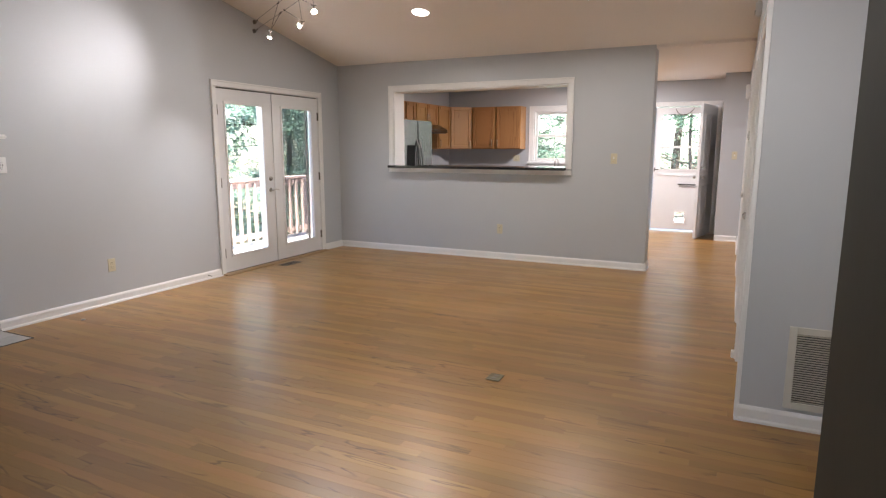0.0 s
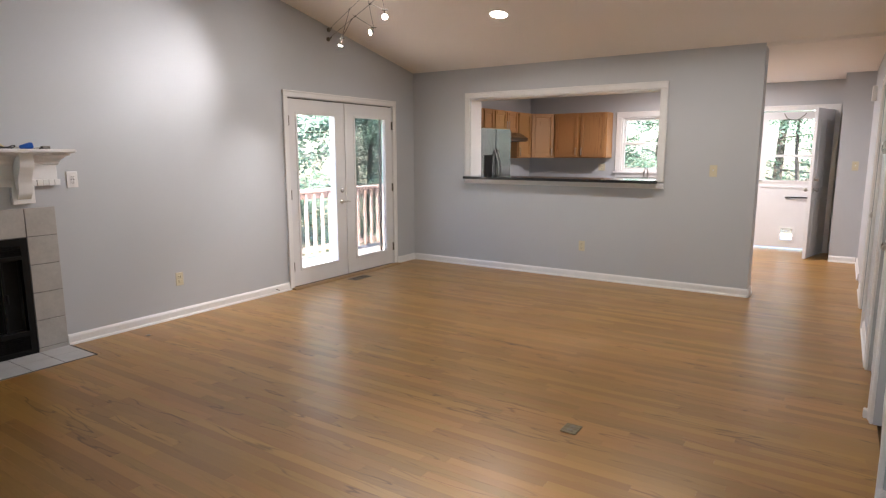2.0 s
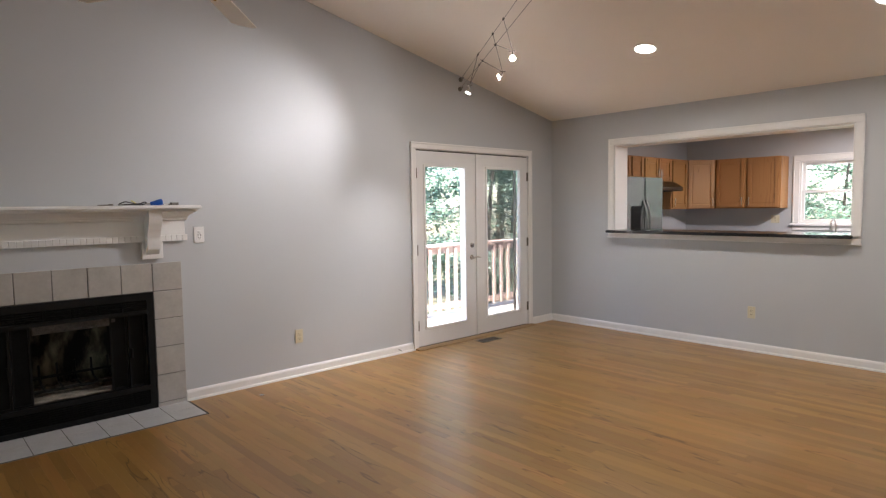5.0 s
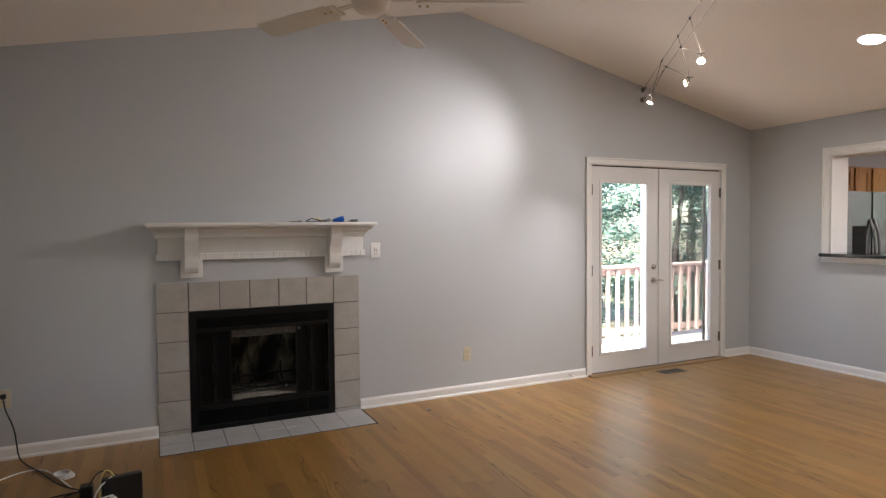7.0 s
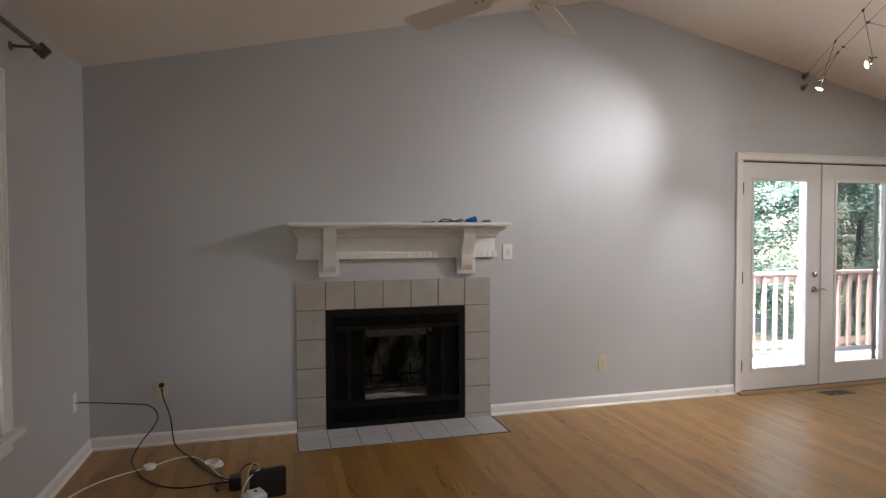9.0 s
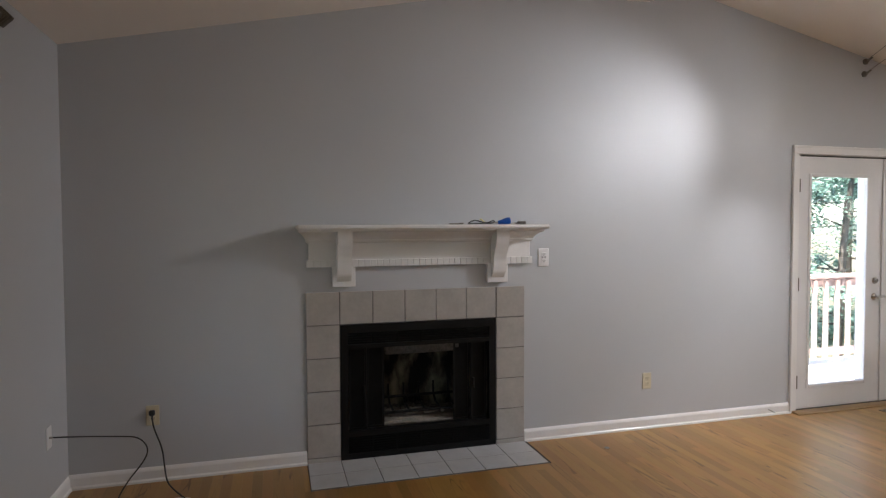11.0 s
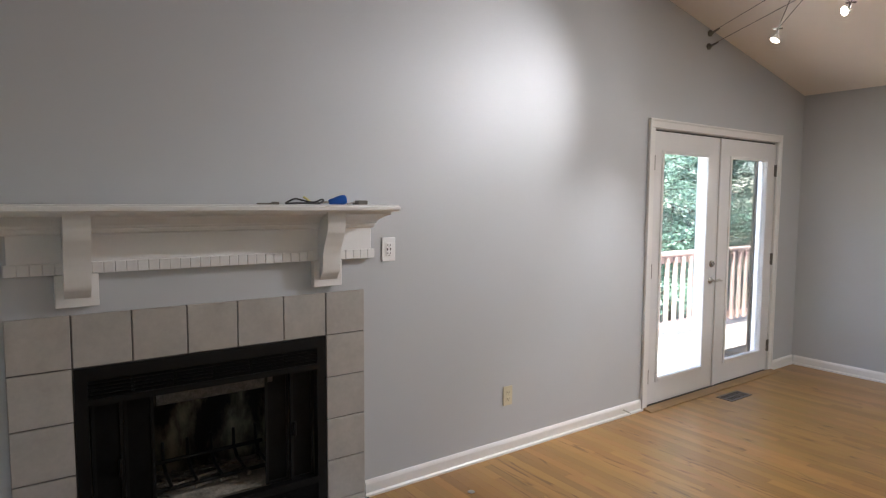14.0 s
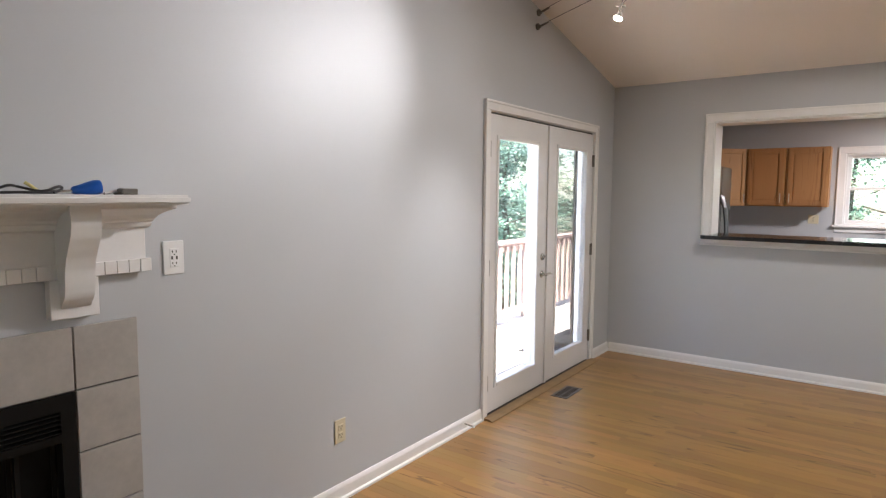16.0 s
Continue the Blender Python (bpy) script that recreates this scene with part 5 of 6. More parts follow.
rope("cord", [(WX + 0.09, 2.31, 1.506), (WX + 0.11, 2.34, 1.53), (WX + 0.09, 2.38, 1.522), (WX + 0.12, 2.43, 1.506), (WX + 0.10, 2.48, 1.528), (WX + 0.08, 2.50, 1.516), (WX + 0.11, 2.46, 1.506)], 0.004, BLACK_P, cdl)
rope("cord", [(WX + 0.12, 2.30, 1.505), (WX + 0.11, 2.36, 1.508), (WX + 0.12, 2.42, 1.506), (WX + 0.10, 2.47, 1.507)], 0.004, BLACK_P, cdl)
rope("yellow_end", [(WX + 0.10, 2.42, 1.512), (WX + 0.11, 2.405, 1.524), (WX + 0.10, 2.39, 1.535)], 0.005, YELLOW, cdl, "yellow cable end")
kc = thing("metal_bracket", (WX + 0.1, 2.66, 1.5), "small tarnished metal bracket lying on the mantel", "hardware")
part("body", boxes((WX + 0.08, WX + 0.12, 2.655, 2.705, 1.5005, 1.520), (WX + 0.085, WX + 0.115, 2.64, 2.655, 1.5005, 1.508), bevel=0.003), BRONZE, kc)
part("loop", tube(tube(bmesh.new(), (WX + 0.1, 2.61, 1.5035), (WX + 0.1, 2.645, 1.513), 0.004, n=8), (WX + 0.115, 2.60, 1.5035), (WX + 0.1, 2.625, 1.505), 0.004, n=8), NICKEL, kc)
sr = thing("small_pliers", (WX + 0.1, 2.24, 1.5), "thin dark hand tool lying flat on the mantel", "tool")
part("body", boxes((WX + 0.09, WX + 0.105, 2.18, 2.275, 1.5005, 1.508), (WX + 0.088, WX + 0.112, 2.245, 2.275, 1.5005, 1.512), bevel=0.003), BRONZE, sr)

# ---- cable corner ----
# power cord from the outlet down to the floor
rope("extension_cable", [(WX + 0.02, 0.398, 0.405), (WX + 0.05, 0.402, 0.40), (WX + 0.055, 0.41, 0.33), (WX + 0.06, 0.455, 0.215), (WX + 0.06, 0.465, 0.11), (WX + 0.09, 0.48, 0.02), (-4.80, 0.54, 0.007), (-4.637, 0.636, 0.007), (-4.40, 0.738, 0.012), (-4.29, 0.80, 0.02), (-4.18, 0.88, 0.03)], 0.0045, BLACK_P, None, "black power cord running from outlet to floor", "cable")
pl = thing("power_plug", (WX + 0.01, 0.398, 0.41), "black plug in the almond outlet", "plug")
part("body", boxes((WX + 0.0097, WX + 0.04, 0.382, 0.414, 0.395, 0.425), bevel=0.006), BLACK_P, pl)
rope("coax_cable", [(-4.70, FRONT + 0.022, 0.40), (-4.71, 0.02, 0.395), (-4.80, 0.11, 0.36), (-4.86, 0.26, 0.325), (-4.87, 0.345, 0.312), (-4.86, 0.40, 0.25), (-4.85, 0.38, 0.18), (-4.82, 0.30, 0.09), (-4.70, 0.26, 0.02), (-4.568, 0.31, 0.006), (-4.36, 0.41, 0.006), (-4.22, 0.55, 0.006), (-4.19, 0.68, 0.006), (-4.22, 0.82, 0.008), (-4.15, 0.89, 0.03)], 0.004, BLACK_P, None, "black coaxial cable looping from wall plate to floor", "cable")
pk = thing("white_adapter_puck", (-4.565, 0.395, 0), "small round white network adapter on the floor", "adapter")
part("body", lathe(bmesh.new(), [(0.034, 0.001), (0.037, 0.008), (0.035, 0.024), (0.022, 0.03), (0.004, 0.031)], (-4.565, 0.395, 0)), WHITE_P, pk, smooth=True)
rope("white_cable", [(-4.05, -0.01, 0.005), (-4.20, 0.04, 0.005), (-4.39, 0.125, 0.005), (-4.50, 0.25, 0.005), (-4.545, 0.36, 0.01)], 0.004, WHITE_P, None, "thin white cable on the oak floor", "cable")
rope("white_cable", [(-4.585, 0.425, 0.01), (-4.70, 0.51, 0.006), (-4.70, 0.63, 0.006), (-4.56, 0.71, 0.01), (-4.36, 0.80, 0.006), (-4.22, 0.865, 0.006), (-4.15, 0.90, 0.02)], 0.004, WHITE_P, None, "thin white cable on the oak floor", "cable")
coil = [(-4.49 + (0.045 + 0.012 * math.sin(k * 0.7)) * math.cos(k * 0.785), 0.77 + (0.045 + 0.012 * math.sin(k * 0.7)) * math.sin(k * 0.785), 0.008 + 0.0007 * k) for k in range(40)]
rope("coiled_cable", coil, 0.0035, WHITE_P, None, "coiled white cable on the oak floor", "cable")
ad = thing("power_adapter", (-4.12, 0.92, 0), "black power adapter block on the floor", "adapter")
part("body", boxes((-4.155, -4.085, 0.885, 0.95, 0.001, 0.075), bevel=0.006), BLACK_P, ad)
rt = thing("modem", (-3.95, 1.09, 0), "black modem box standing on its edge on the floor", "modem")
bm = boxes((-0.022, 0.022, -0.095, 0.095, 0.001, 0.155), bevel=0.005)
bmesh.ops.transform(bm, matrix=pose(-3.965, 1.095, 0, 0, 0, 10), verts=bm.verts)
part("body", bm, BLACK_P, rt)
wr = thing("white_router", (-3.84, 1.03, 0), "white cube-shaped network router on the floor", "router")
bm = boxes((-0.05, 0.05, -0.05, 0.05, 0.001, 0.095), bevel=0.014, seg=3)
bmesh.ops.transform(bm, matrix=pose(-3.83, 1.035, 0, 0, 0, 20), verts=bm.verts)
part("body", bm, WHITE_P, wr, smooth=True)
bm = boxes((-3.842, -3.822, 1.028, 1.044, 0.0955, 0.0965))
part("badge", bm, BLACK_P, wr)
rope("yellow_cable", [(-3.93, 1.00, 0.02), (-3.93, 0.985, 0.12), (-3.96, 1.01, 0.195), (-3.97, 1.04, 0.19), (-3.965, 1.06, 0.157)], 0.004, YELLOW, None, "yellow network cable arching into the modem", "cable")
rope("white_cable", [(-3.90, 0.96, 0.02), (-3.90, 0.97, 0.10), (-3.93, 1.02, 0.15), (-3.96, 1.05, 0.157)], 0.004, WHITE_P, None, "white network cable arching into the modem", "cable")
rope("black_cable", [(-4.10, 0.93, 0.07), (-4.05, 0.96, 0.15), (-4.0, 1.02, 0.185), (-3.97, 1.07, 0.157)], 0.004, BLACK_P, None, "black cable from adapter to modem", "cable")
rope("black_cable", [(-4.15, 0.93, 0.02), (-4.22, 0.87, 0.01), (-4.20, 0.82, 0.008), (-4.15, 0.80, 0.008), (-4.10, 0.83, 0.008)], 0.005, BLACK_P, None, "short black cord end on the floor", "cable")

# ---- cable lights ----
S1, S2 = Vector((WX, 5.715, 2.805)), Vector((WX, 5.705, 2.705))
DIRV = Vector((1.55, -1.17, -0.06))
FAR = 6.35 / 1.55
E1, E2 = S1 + DIRV * FAR, S2 + DIRV * FAR + Vector((0, 0.0, -0.05))
cs = thing("cable_light_system", S1, "two thin steel cables strung across the room from wall standoffs", "cable light")
for a, b in ((S1, E1), (S2, E2)):
    part("cable", tube(bmesh.new(), a + (b - a) * 0.012, b, 0.0022, n=6), BRONZE, cs)
    qn = Vector((1, 0, 0)).to_track_quat("Z", "Y")
    bm = lathe(bmesh.new(), [(0.024, 0.0), (0.024, 0.012), (0.016, 0.016), (0.010, 0.03)], a, qn, 14)
    tube(bm, a + Vector((0.02, 0, 0)), a + Vector((0.05, -0.02, 0)), 0.006, n=8)
    u = (b - a).normalized()
    tube(bm, a + Vector((0.05, -0.02, 0)), a + Vector((0.05, -0.02, 0)) + u * 0.09, 0.009, 0.006, n=8)
    part("standoff", bm, BRONZE, cs, "dull nickel standoff", smooth=True)


def on(a, b, y):
    return a + (b - a) * ((y - a.y) / (b.y - a.y))


def cable_head(at, to, ya, yb):
    """A small halogen head hung from the two cables by thin rods."""
    at, to = Vector(at), Vector(to)
    d = (to - at).normalized()
    g = thing("halogen_head", at, "small lit halogen spot head hung by thin rods from the cables", "spotlight", "cable spotlights")
    joint = at + Vector((0, 0, 0.035)) - d * 0.03
    for k, (a, b, y) in enumerate(((S1, E1, ya), (S2, E2, yb))):
        p = on(a, b, y)
        up = p + (p - joint).normalized() * 0.025
        part("rod", tube(bmesh.new(), joint, up, 0.0024, n=6), BRONZE, g)
        part("clamp", tube(bmesh.new(), p - (b - a).normalized() * 0.012, p + (b - a).normalized() * 0.012, 0.007, n=8), BLACK, g, smooth=True)
    part("joint", tube(tube(bmesh.new(), joint, at - d * 0.02, 0.006, n=8), joint - Vector((0.02, 0.015, 0)), joint + Vector((0.02, 0.015, 0)), 0.005, n=8), BRONZE, g, smooth=True)
    qd = d.to_track_quat("Z", "Y")
    part("reflector", lathe(bmesh.new(), [(0.008, -0.03), (0.012, -0.025), (0.018, -0.01), (0.025, 0.0), (0.025, 0.004)], at, qd, 16), NICKEL, g, smooth=True)
    part("bulb", lathe(bmesh.new(), [(0.0235, 0.0045), (0.020, 0.008), (0.008, 0.010)], at, qd, 16), BULB, g, "glowing halogen face", smooth=True)


# the last head is the added one, out of view
for at, to, w, ya, yb, deg, spill in HEADS:
    cable_head(at, to, ya, yb)

# ---- recessed lights ----
# the kitchen one is unseen, added as housing for the fill lamp
for x, y in CANS + ADDED_KITCHEN_CANS:
    z = ceil_z(y) if y < KIT else EAVE - 0.03
    sl = 0.0 if y > KIT else math.atan2(-(RIDGE_Z - EAVE), KIT - RIDGE) if y > RIDGE else math.atan2(RIDGE_Z - EAVE, RIDGE - FRONT)
    g = thing("recessed_light", (x, y, z), "lit round recessed ceiling light with a white trim ring", "ceiling light", "recessed lights")
    M = Matrix.Translation((x, y, z)) @ Matrix.Rotation(sl, 4, "X")
    bm = lathe(bmesh.new(), [(0.098, -0.0005), (0.098, -0.004), (0.092, -0.008), (0.080, -0.006), (0.078, -0.0005)], n=28)
    bmesh.ops.transform(bm, matrix=M, verts=bm.verts)
    part("trim_ring", bm, WHITE_P, g, smooth=True)
    bm = lathe(bmesh.new(), [(0.079, -0.006), (0.060, -0.011), (0.01, -0.013)], n=28)
    bmesh.ops.transform(bm, matrix=M, verts=bm.verts)
    part("lens", bm, CAN_GLOW, g, "glowing lens", smooth=True)

# ---- ceiling fan ----
FX, FY, FZ = -2.93, 2.16, 2.44
fan = thing("ceiling_fan", (FX, FY, ceil_z(FY)), "white five-blade ceiling fan at rest, hung from a rod", "ceiling fan")
part("canopy", lathe(bmesh.new(), [(0.07, 0.05), (0.07, -0.04), (0.05, -0.075), (0.02, -0.085)], (FX, FY, ceil_z(FY))), FAN_WHITE, fan, smooth=True)
part("downrod", tube(bmesh.new(), (FX, FY, ceil_z(FY) - 0.05), (FX, FY, FZ + 0.16), 0.013), FAN_WHITE, fan, smooth=True)
part("motor", lathe(bmesh.new(), [(0.03, 0.19), (0.08, 0.17), (0.125, 0.14), (0.135, 0.10), (0.135, 0.06), (0.12, 0.03), (0.085, 0.015), (0.08, -0.02), (0.06, -0.04), (0.02, -0.045)], (FX, FY, FZ), n=28), FAN_WHITE, fan, smooth=True)
for k in range(5):
    a = radians(140 + 72 * k)
    M = Matrix.Translation((FX, FY, FZ)) @ Matrix.Rotation(a, 4, "Z")
    bm = boxes((0.20, 0.68, -0.068, 0.068, -0.003, 0.003))
    for v in bm.verts:
        if v.co.x < 0.3:
            v.co.y *= 0.82
    bmesh.ops.bevel(bm, geom=[e for e in bm.edges if abs(e.verts[0].co.z - e.verts[1].co.z) > 0.004], offset=0.02, segments=3, affect="EDGES")
    bmesh.ops.transform(bm, matrix=M @ Matrix.Rotation(radians(12), 4, "X"), verts=bm.verts)
    bl = part("blade", bm, FAN_WHITE, fan)
    bm = boxes((0.09, 0.20, -0.014, 0.014, 0.004, 0.012), (0.18, 0.27, -0.045, 0.045, 0.0035, 0.008), bevel=0.003)
    bmesh.ops.transform(bm, matrix=M @ Matrix.Rotation(radians(12), 4, "X"), verts=bm.verts)
    part("blade_iron", bm, FAN_WHITE, bl)
    bm = bmesh.new()
    for s in (0.215, 0.25):
        tube(bm, M @ Vector((s, 0.02, -0.010)), M @ Vector((s, 0.02, -0.003)), 0.006, n=6)
    part("screws", bm, BRASS, bl)

# ---- outside: deck, rail, woods ----
DK = -0.10
deck = tagged(thing("deck", (-5.9, 7, DK), "sunlit weathered wooden deck outside the french doors", "deck"), kind="structure")
RX = -6.62
random.seed(11)
dm = None
x = OUT - 0.022
while x > RX - 0.12:
    if dm is None:
        ob = part("board", boxes((-0.135, 0, 1.5, 13.5, -0.03, 0), bevel=0.004), DECK_WOOD, deck)
        dm = ob.data
    else:
        ob = new("board", dm)
        ob.parent, ob.matrix_parent_inverse = deck, deck.matrix_world.inverted()
    ob.matrix_basis = Matrix.Translation((x, 0, DK))
    x -= 0.141
part("joist", boxes((RX - 0.10, OUT - 0.03, 1.5, 1.54, DK - 0.25, DK - 0.031), (RX - 0.10, OUT - 0.03, 13.4, 13.44, DK - 0.25, DK - 0.031)), RAIL_WOOD, deck)
rail = thing("deck_railing", (RX, 7, DK), "pinkish brown stained wooden deck railing with upright balusters", "railing")
part("top_rail", boxes((RX - 0.085, RX + 0.06, 1.5, 13.5, 0.885, 0.925), bevel=0.006), RAIL_WOOD, rail)
part("upper_rail", boxes((RX - 0.02, RX + 0.02, 1.5, 13.5, 0.79, 0.88), bevel=0.004), RAIL_WOOD, rail)
part("lower_rail", boxes((RX - 0.02, RX + 0.02, 1.5, 13.5, 0.0, 0.085), bevel=0.004), RAIL_WOOD, rail)
bmesh_bal = None
y = 1.6
while y < 13.4:
    if bmesh_bal is None:
        ob = part("baluster", boxes((0, 0.038, 0, 0.038, -0.03, 0.86)), RAIL_WOOD, rail)
        bmesh_bal = ob.data
    else:
        ob = new("baluster", bmesh_bal)
        ob.parent, ob.matrix_parent_inverse = rail, rail.matrix_world.inverted()
    ob.matrix_basis = Matrix.Translation((RX + 0.021, y, 0))
    y += 0.162
for y in (1.55, 3.9, 6.3, 8.7, 11.0, 13.4):
    part("post", boxes((RX - 0.115, RX - 0.022, y - 0.045, y + 0.045, DK, 0.884), bevel=0.004), RAIL_WOOD, rail)
landing = setting("back_landing", boxes((-2.6, 0.6, BACK + 0.152, BACK + 2.6, -0.16, -0.06)), DECK_WOOD, "pale wooden landing outside the back door", "landing")
mat_o = thing("door_mat", (-5.5, 7.6, DK), "dark woven rubber door mat on the deck", "door mat")
bm = boxes((-5.85, -5.25, 7.05, 8.3, DK + 0.0005, DK + 0.008))
part("base", bm, RUBBER, mat_o)
bm = bmesh.new()
for i in range(24):
    yy = 7.07 + i * 0.052
    box(bm, -5.84, -5.26, yy, yy + 0.02, DK + 0.008, DK + 0.014)
part("ribs", bm, RUBBER, mat_o)

bm = bmesh.new()
gn = 40
gv = [[bm.verts.new((-300 + 600 * i / gn, -300 + 600 * j / gn, -2.6 + 0.5 * noise.noise(Vector((i * 0.7, j * 0.7, 0))))) for j in range(gn + 1)] for i in range(gn + 1)]
for i in range(gn):
    for j in range(gn):
        bm.faces.new((gv[i][j], gv[i + 1][j], gv[i + 1][j + 1], gv[i][j + 1]))
setting("ground", bm, SOIL, "leaf-littered woodland ground below the house", "ground")
# house underside wall so that the floor stands on something
setting("foundation", boxes((WX - 0.15, EAST + 0.1, FRONT - 0.14, BACK + 0.14, -3.2, -0.125)), plain("foundation_block", (0.35, 0.34, 0.33), 0.9, vary=0.15), "grey block foundation under the house", "foundation")
# front slab is unseen, made this deep to cut sky and sun indoors
setting("eave_front_daylight_block", boxes((WX - 0.6, EAST + 0.5, FRONT - 4.2, FRONT - 0.151, EAVE - 0.02, EAVE + 0.12)), TRIM, "unseen deep white slab over the front porch, added to hold back daylight", "eave")
setting("eave_back", boxes((WX - 0.5, EAST + 0.5, BACK + 0.151, BACK + 0.75, EAVE - 0.02, EAVE + 0.12)), TRIM, "white soffit over the back wall", "eave")


def tree(x, y, base, height, radius, spread, leaves, seed, leaf_mat, leaf=0.16):
    """Tapered trunk with limbs; a crown of many single leaves set in clumps along the twigs."""
    rnd = random.Random(seed)
    g = thing("tree", (x, y, base), "tall leafy woodland tree beyond the house", "tree", "woodland trees")
    bm = bmesh.new()
    p, d = Vector((x, y, base - 0.3)), Vector((rnd.uniform(-0.05, 0.05), rnd.uniform(-0.05, 0.05), 1))
    n = 9
    spine = [p.copy()]
    for i in range(n):
        q = p + d.normalized() * height / n
        tube(bm, p, q, radius * (1 - 0.85 * i / n), radius * (1 - 0.85 * (i + 1) / n), n=8, caps=False)
        d += Vector((rnd.uniform(-0.08, 0.08), rnd.uniform(-0.08, 0.08), 0))
        p = q
        spine.append(p.copy())
    twigs = []
    for i in range(30):
        s = rnd.uniform(0.12, 0.98)
        k = s * n
        o = spine[int(k)].lerp(spine[min(n, int(k) + 1)], k % 1)
        a = rnd.uniform(0, 6.283)
        L = spread * rnd.uniform(0.5, 1.0) * (1.1 - 0.6 * s)
        e = o + Vector((math.cos(a) * L, math.sin(a) * L, L * rnd.uniform(-0.1, 0.45)))
        tube(bm, o, e, radius * 0.22 * (1.1 - s), 0.01, n=5, caps=False)
        for j in range(5):
            f = o.lerp(e, rnd.uniform(0.3, 1.0))
            f2 = f + Vector((rnd.uniform(-1, 1), rnd.uniform(-1, 1), rnd.uniform(-0.5, 0.5))) * 0.28 * spread
            tube(bm, f, f2, 0.012, 0.004, n=4, caps=False)
            twigs.append((f, f2))
    part("trunk", bm, BARK, g, smooth=True)
    vs, fs = [], []
    for i in range(leaves):
        a, b = twigs[rnd.randrange(len(twigs))]
        c = a.lerp(b, rnd.uniform(0, 1.1)) + Vector((rnd.gauss(0, 0.2), rnd.gauss(0, 0.2), rnd.gauss(0, 0.13)))
        u = Vector((rnd.uniform(-1, 1), rnd.uniform(-1, 1), rnd.uniform(-0.6, 0.2))).normalized()
        w = u.cross(Vector((rnd.uniform(-0.6, 0.6), rnd.uniform(-0.6, 0.6), 1))).normalized()
        s = leaf * rnd.uniform(0.6, 1.25)
        i0 = len(vs)
        vs += [c, c + u * s * 0.5 + w * s * 0.28, c + u * s, c + u * s * 0.5 - w * s * 0.28]
        fs.append((i0, i0 + 1, i0 + 2, i0 + 3))
    me = bpy.data.meshes.new("crown")
    me.from_pydata(vs, [], fs)
    me.materials.append(leaf_mat)
    ob = new("crown", me)
    ob.parent, ob.matrix_parent_inverse = g, g.matrix_world.inverted()
    return g


rt_ = random.Random(3)
TREES = []
for i in range(11):
    TREES.append((-10.5 - rt_.uniform(0, 3.5), 3.0 + i * 1.75 + rt_.uniform(-0.6, 0.6), 9.0 + rt_.uniform(0, 3), rt_.uniform(0.07, 0.13), 2.9, 22000, LEAF_LIT))
for i in range(9):
    TREES.append((-17 - rt_.uniform(0, 5), 6.0 + i * 3.2 + rt_.uniform(-1, 1), 14 + rt_.uniform(0, 4), rt_.uniform(0.14, 0.22), 4.4, 12000, LEAF_DARK))
for i in range(9):
    TREES.append((-7.5 + i * 1.5 + rt_.uniform(-0.5, 0.5), 17.0 + rt_.uniform(0, 5), 8.5 + rt_.uniform(0, 3), rt_.uniform(0.05, 0.1), 2.9, 11000, LEAF_DARK))
for i in range(7):
    TREES.append((-12 + i * 3.2, 25 + rt_.uniform(0, 5), 13 + rt_.uniform(0, 4), 0.22, 4.4, 10000, LEAF_DARK))
# unseen row added before the front wall to block daylight through window and door
for i in range(13):
    TREES.append((-9.5 + i * 1.3, -7.5 + rt_.uniform(-2, 1), 8.5, 0.16, 3.0, 9000, LEAF_DARK))
for i, (x, y, h, r, s, n, m) in enumerate(TREES):
    tree(x, y, -2.6, h, r, s, n, 100 + i, m, 0.105 if h < 12.5 else 0.17)

# ---- floor boards: oak strips along x, built last ----
random.seed(21)
W = 0.0572
GAP = 0.0002
near, rest, cut_rows = [], [], []
y = FRONT - 0.03
row = 0
while y < BACK + 0.02:
    xa, xb = (WX + 0.001, HALL_X + 0.02) if y > 3.56 else (WX + 0.001, EAST)
    if y > BACK - 0.005:
        xa, xb = BDOOR[0], BDOOR[1]
    if y > KIT_BACK and y < BACK:
        xa = -4.36
    spans = [(xa, xb)]
    if T0 - W - 0.005 < y < T1 + 0.012:
        spans = [(HX + 0.001, xb)]
        cut_rows.append(y)
    for a, b in spans:
        x = a - random.uniform(0, 0.8)
        while x < b:
            L = random.choice((0.45, 0.6, 0.75, 0.9, 1.05, 1.25, 1.5))
            p, q = max(x, a), min(x + L, b)
            if q - p > 0.02:
                (near if (p > -3.6 and q < 1.4 and 1.6 < y < 4.4) else rest).append((p, q, y))
            x += L
    y += W
    row += 1
floor_ob = bpy.data.objects["floor"]
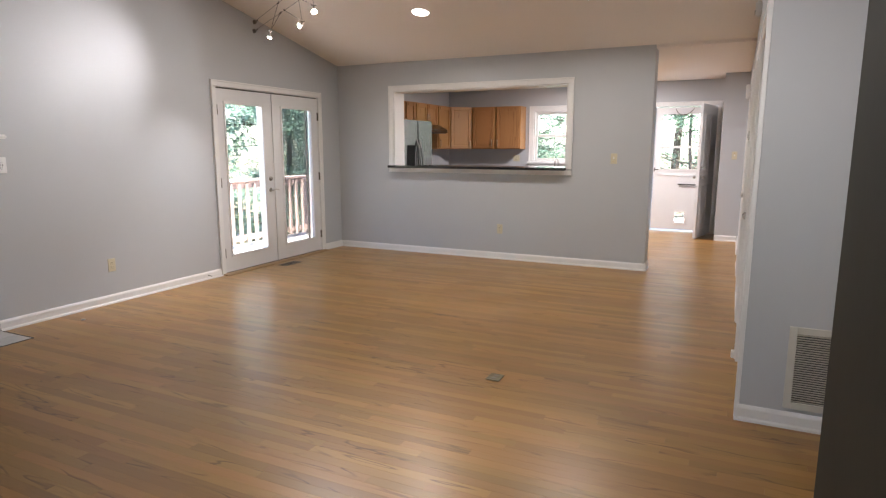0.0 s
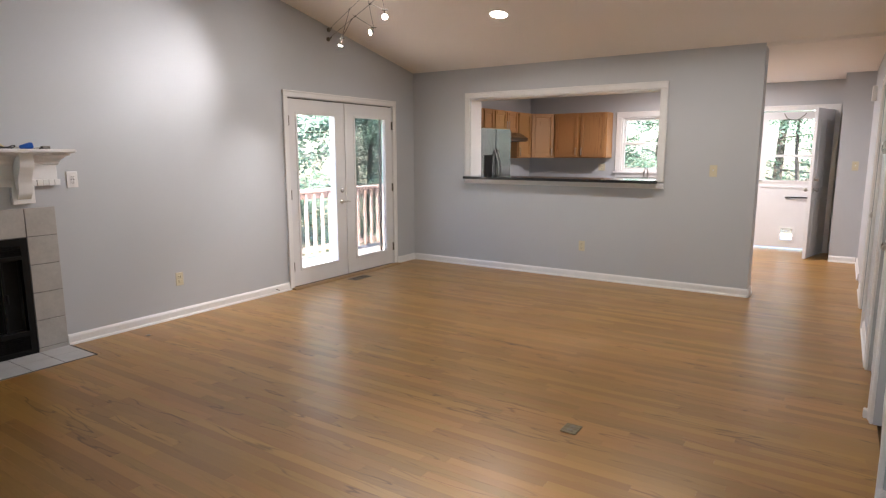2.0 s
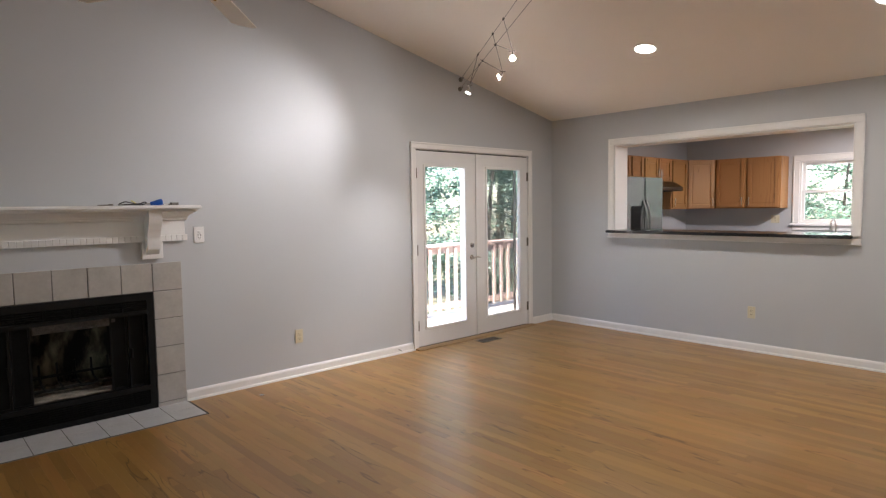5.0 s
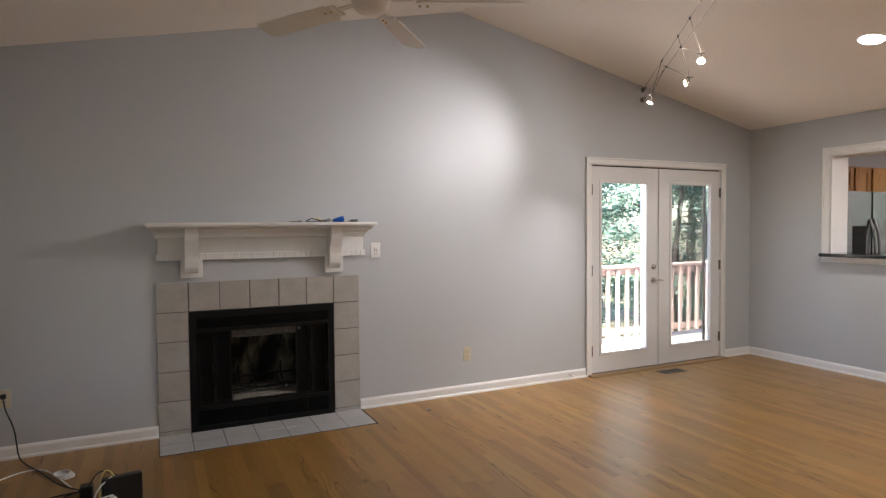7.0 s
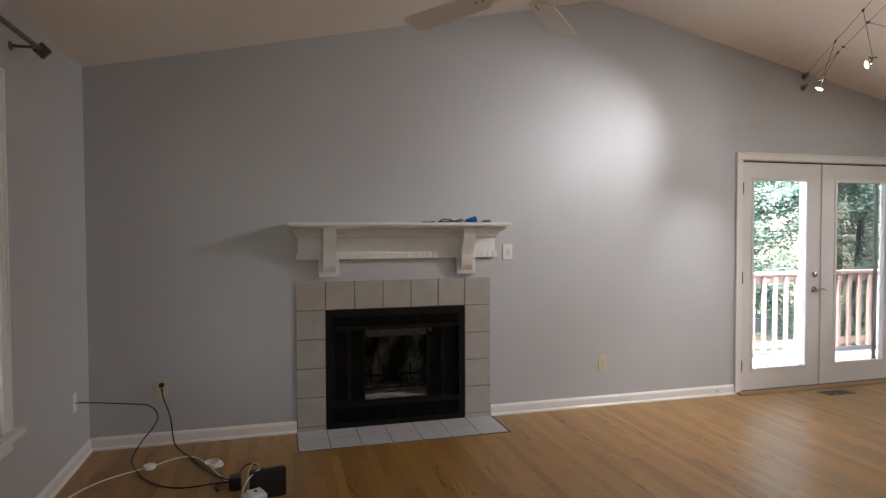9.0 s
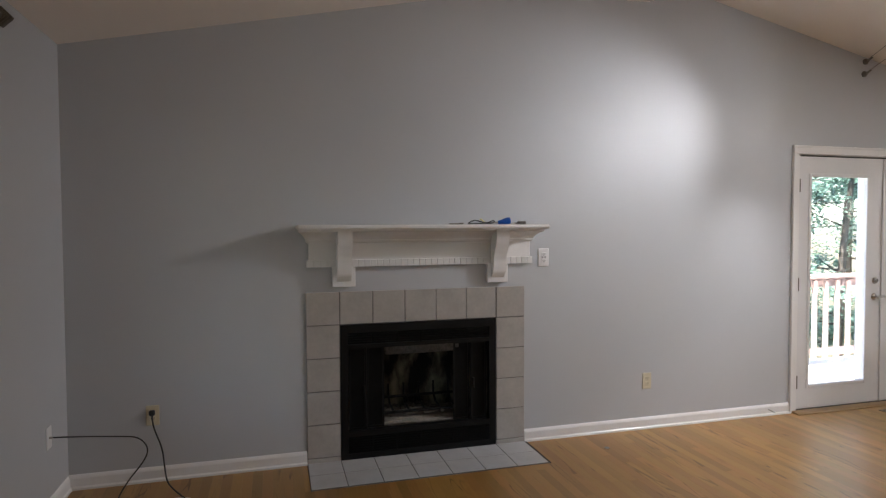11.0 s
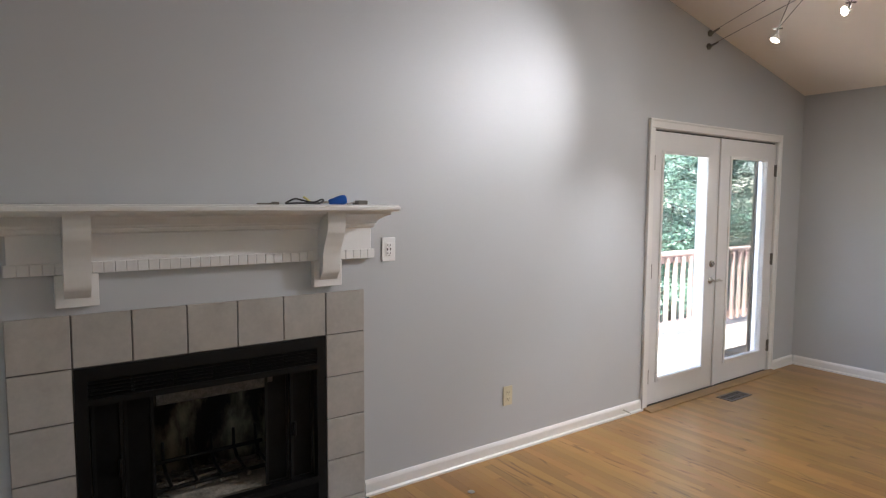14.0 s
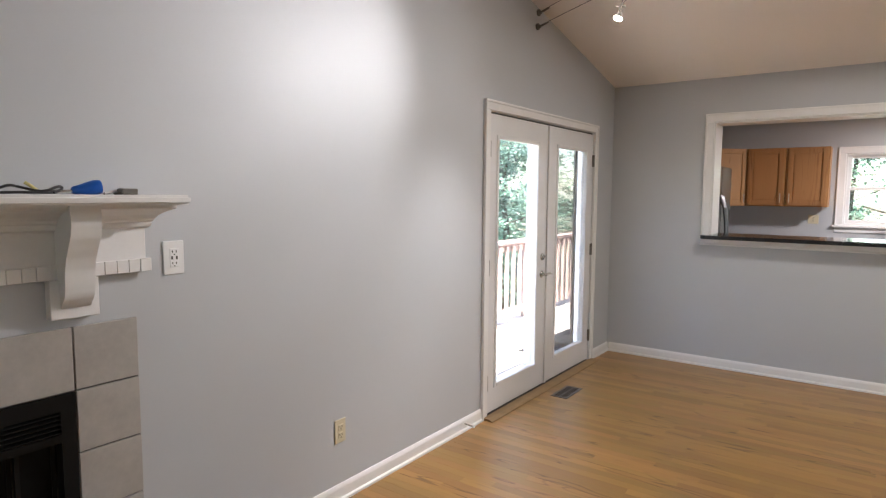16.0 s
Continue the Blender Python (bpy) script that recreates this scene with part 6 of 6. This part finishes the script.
# narrow boards ripped to fit beside the hearth
for ya, yb in ((min(cut_rows), T0 - 0.0008), (T1 + 0.0125, max(cut_rows) + W)):
    if yb - ya > 0.004:
        part("plank", boxes((WX + 0.001, HX + 0.0005, ya, yb - 0.0005, -0.019, 0.0), bevel=0.0005), FLOOR_OBJ, floor_ob)


def board_mesh(L):
    c = 0.0003
    g = GAP / 2
    bm = bmesh.new()
    bot = [bm.verts.new(v) for v in ((g, g, -0.019), (L - g, g, -0.019), (L - g, W - g, -0.019), (g, W - g, -0.019))]
    mid_ = [bm.verts.new(v) for v in ((g, g, -c), (L - g, g, -c), (L - g, W - g, -c), (g, W - g, -c))]
    top = [bm.verts.new(v) for v in ((g + c, g + c, 0), (L - g - c, g + c, 0), (L - g - c, W - g - c, 0), (g + c, W - g - c, 0))]
    for lo_, hi_ in ((bot, mid_), (mid_, top)):
        for i in range(4):
            bm.faces.new((lo_[i], lo_[(i + 1) % 4], hi_[(i + 1) % 4], hi_[i]))
    bm.faces.new(top)
    me = bpy.data.meshes.new("plank")
    bm.to_mesh(me)
    bm.free()
    me.materials.append(FLOOR_OBJ)
    return me


cache = {}
rest += near[300:]
for p, q, y in near[:300]:
    k = round(q - p, 3)
    if k not in cache:
        cache[k] = board_mesh(k)
    ob = new("plank", cache[k])
    ob.parent, ob.matrix_parent_inverse = floor_ob, floor_ob.matrix_world.inverted()
    ob.matrix_basis = Matrix.Translation((p, y, 0))
vs, fs = [], []
for p, q, y in rest:
    i0, c, g = len(vs), 0.0003, GAP / 2
    for x0, x1, y0, y1, z in ((p + g, q - g, y + g, y + W - g, -0.019), (p + g, q - g, y + g, y + W - g, -c), (p + g + c, q - g - c, y + g + c, y + W - g - c, 0)):
        vs += [(x0, y0, z), (x1, y0, z), (x1, y1, z), (x0, y1, z)]
    for k in (0, 4):
        for i in range(4):
            j = (i + 1) % 4
            fs.append((i0 + k + i, i0 + k + j, i0 + k + 4 + j, i0 + k + 4 + i))
    fs.append((i0 + 8, i0 + 9, i0 + 10, i0 + 11))
me = bpy.data.meshes.new("planks")
me.from_pydata(vs, [], fs)
me.materials.append(FLOOR_ISL)
ob = new("planks", me)
ob.parent, ob.matrix_parent_inverse = floor_ob, floor_ob.matrix_world.inverted()
tagged(ob, kind="stuff")
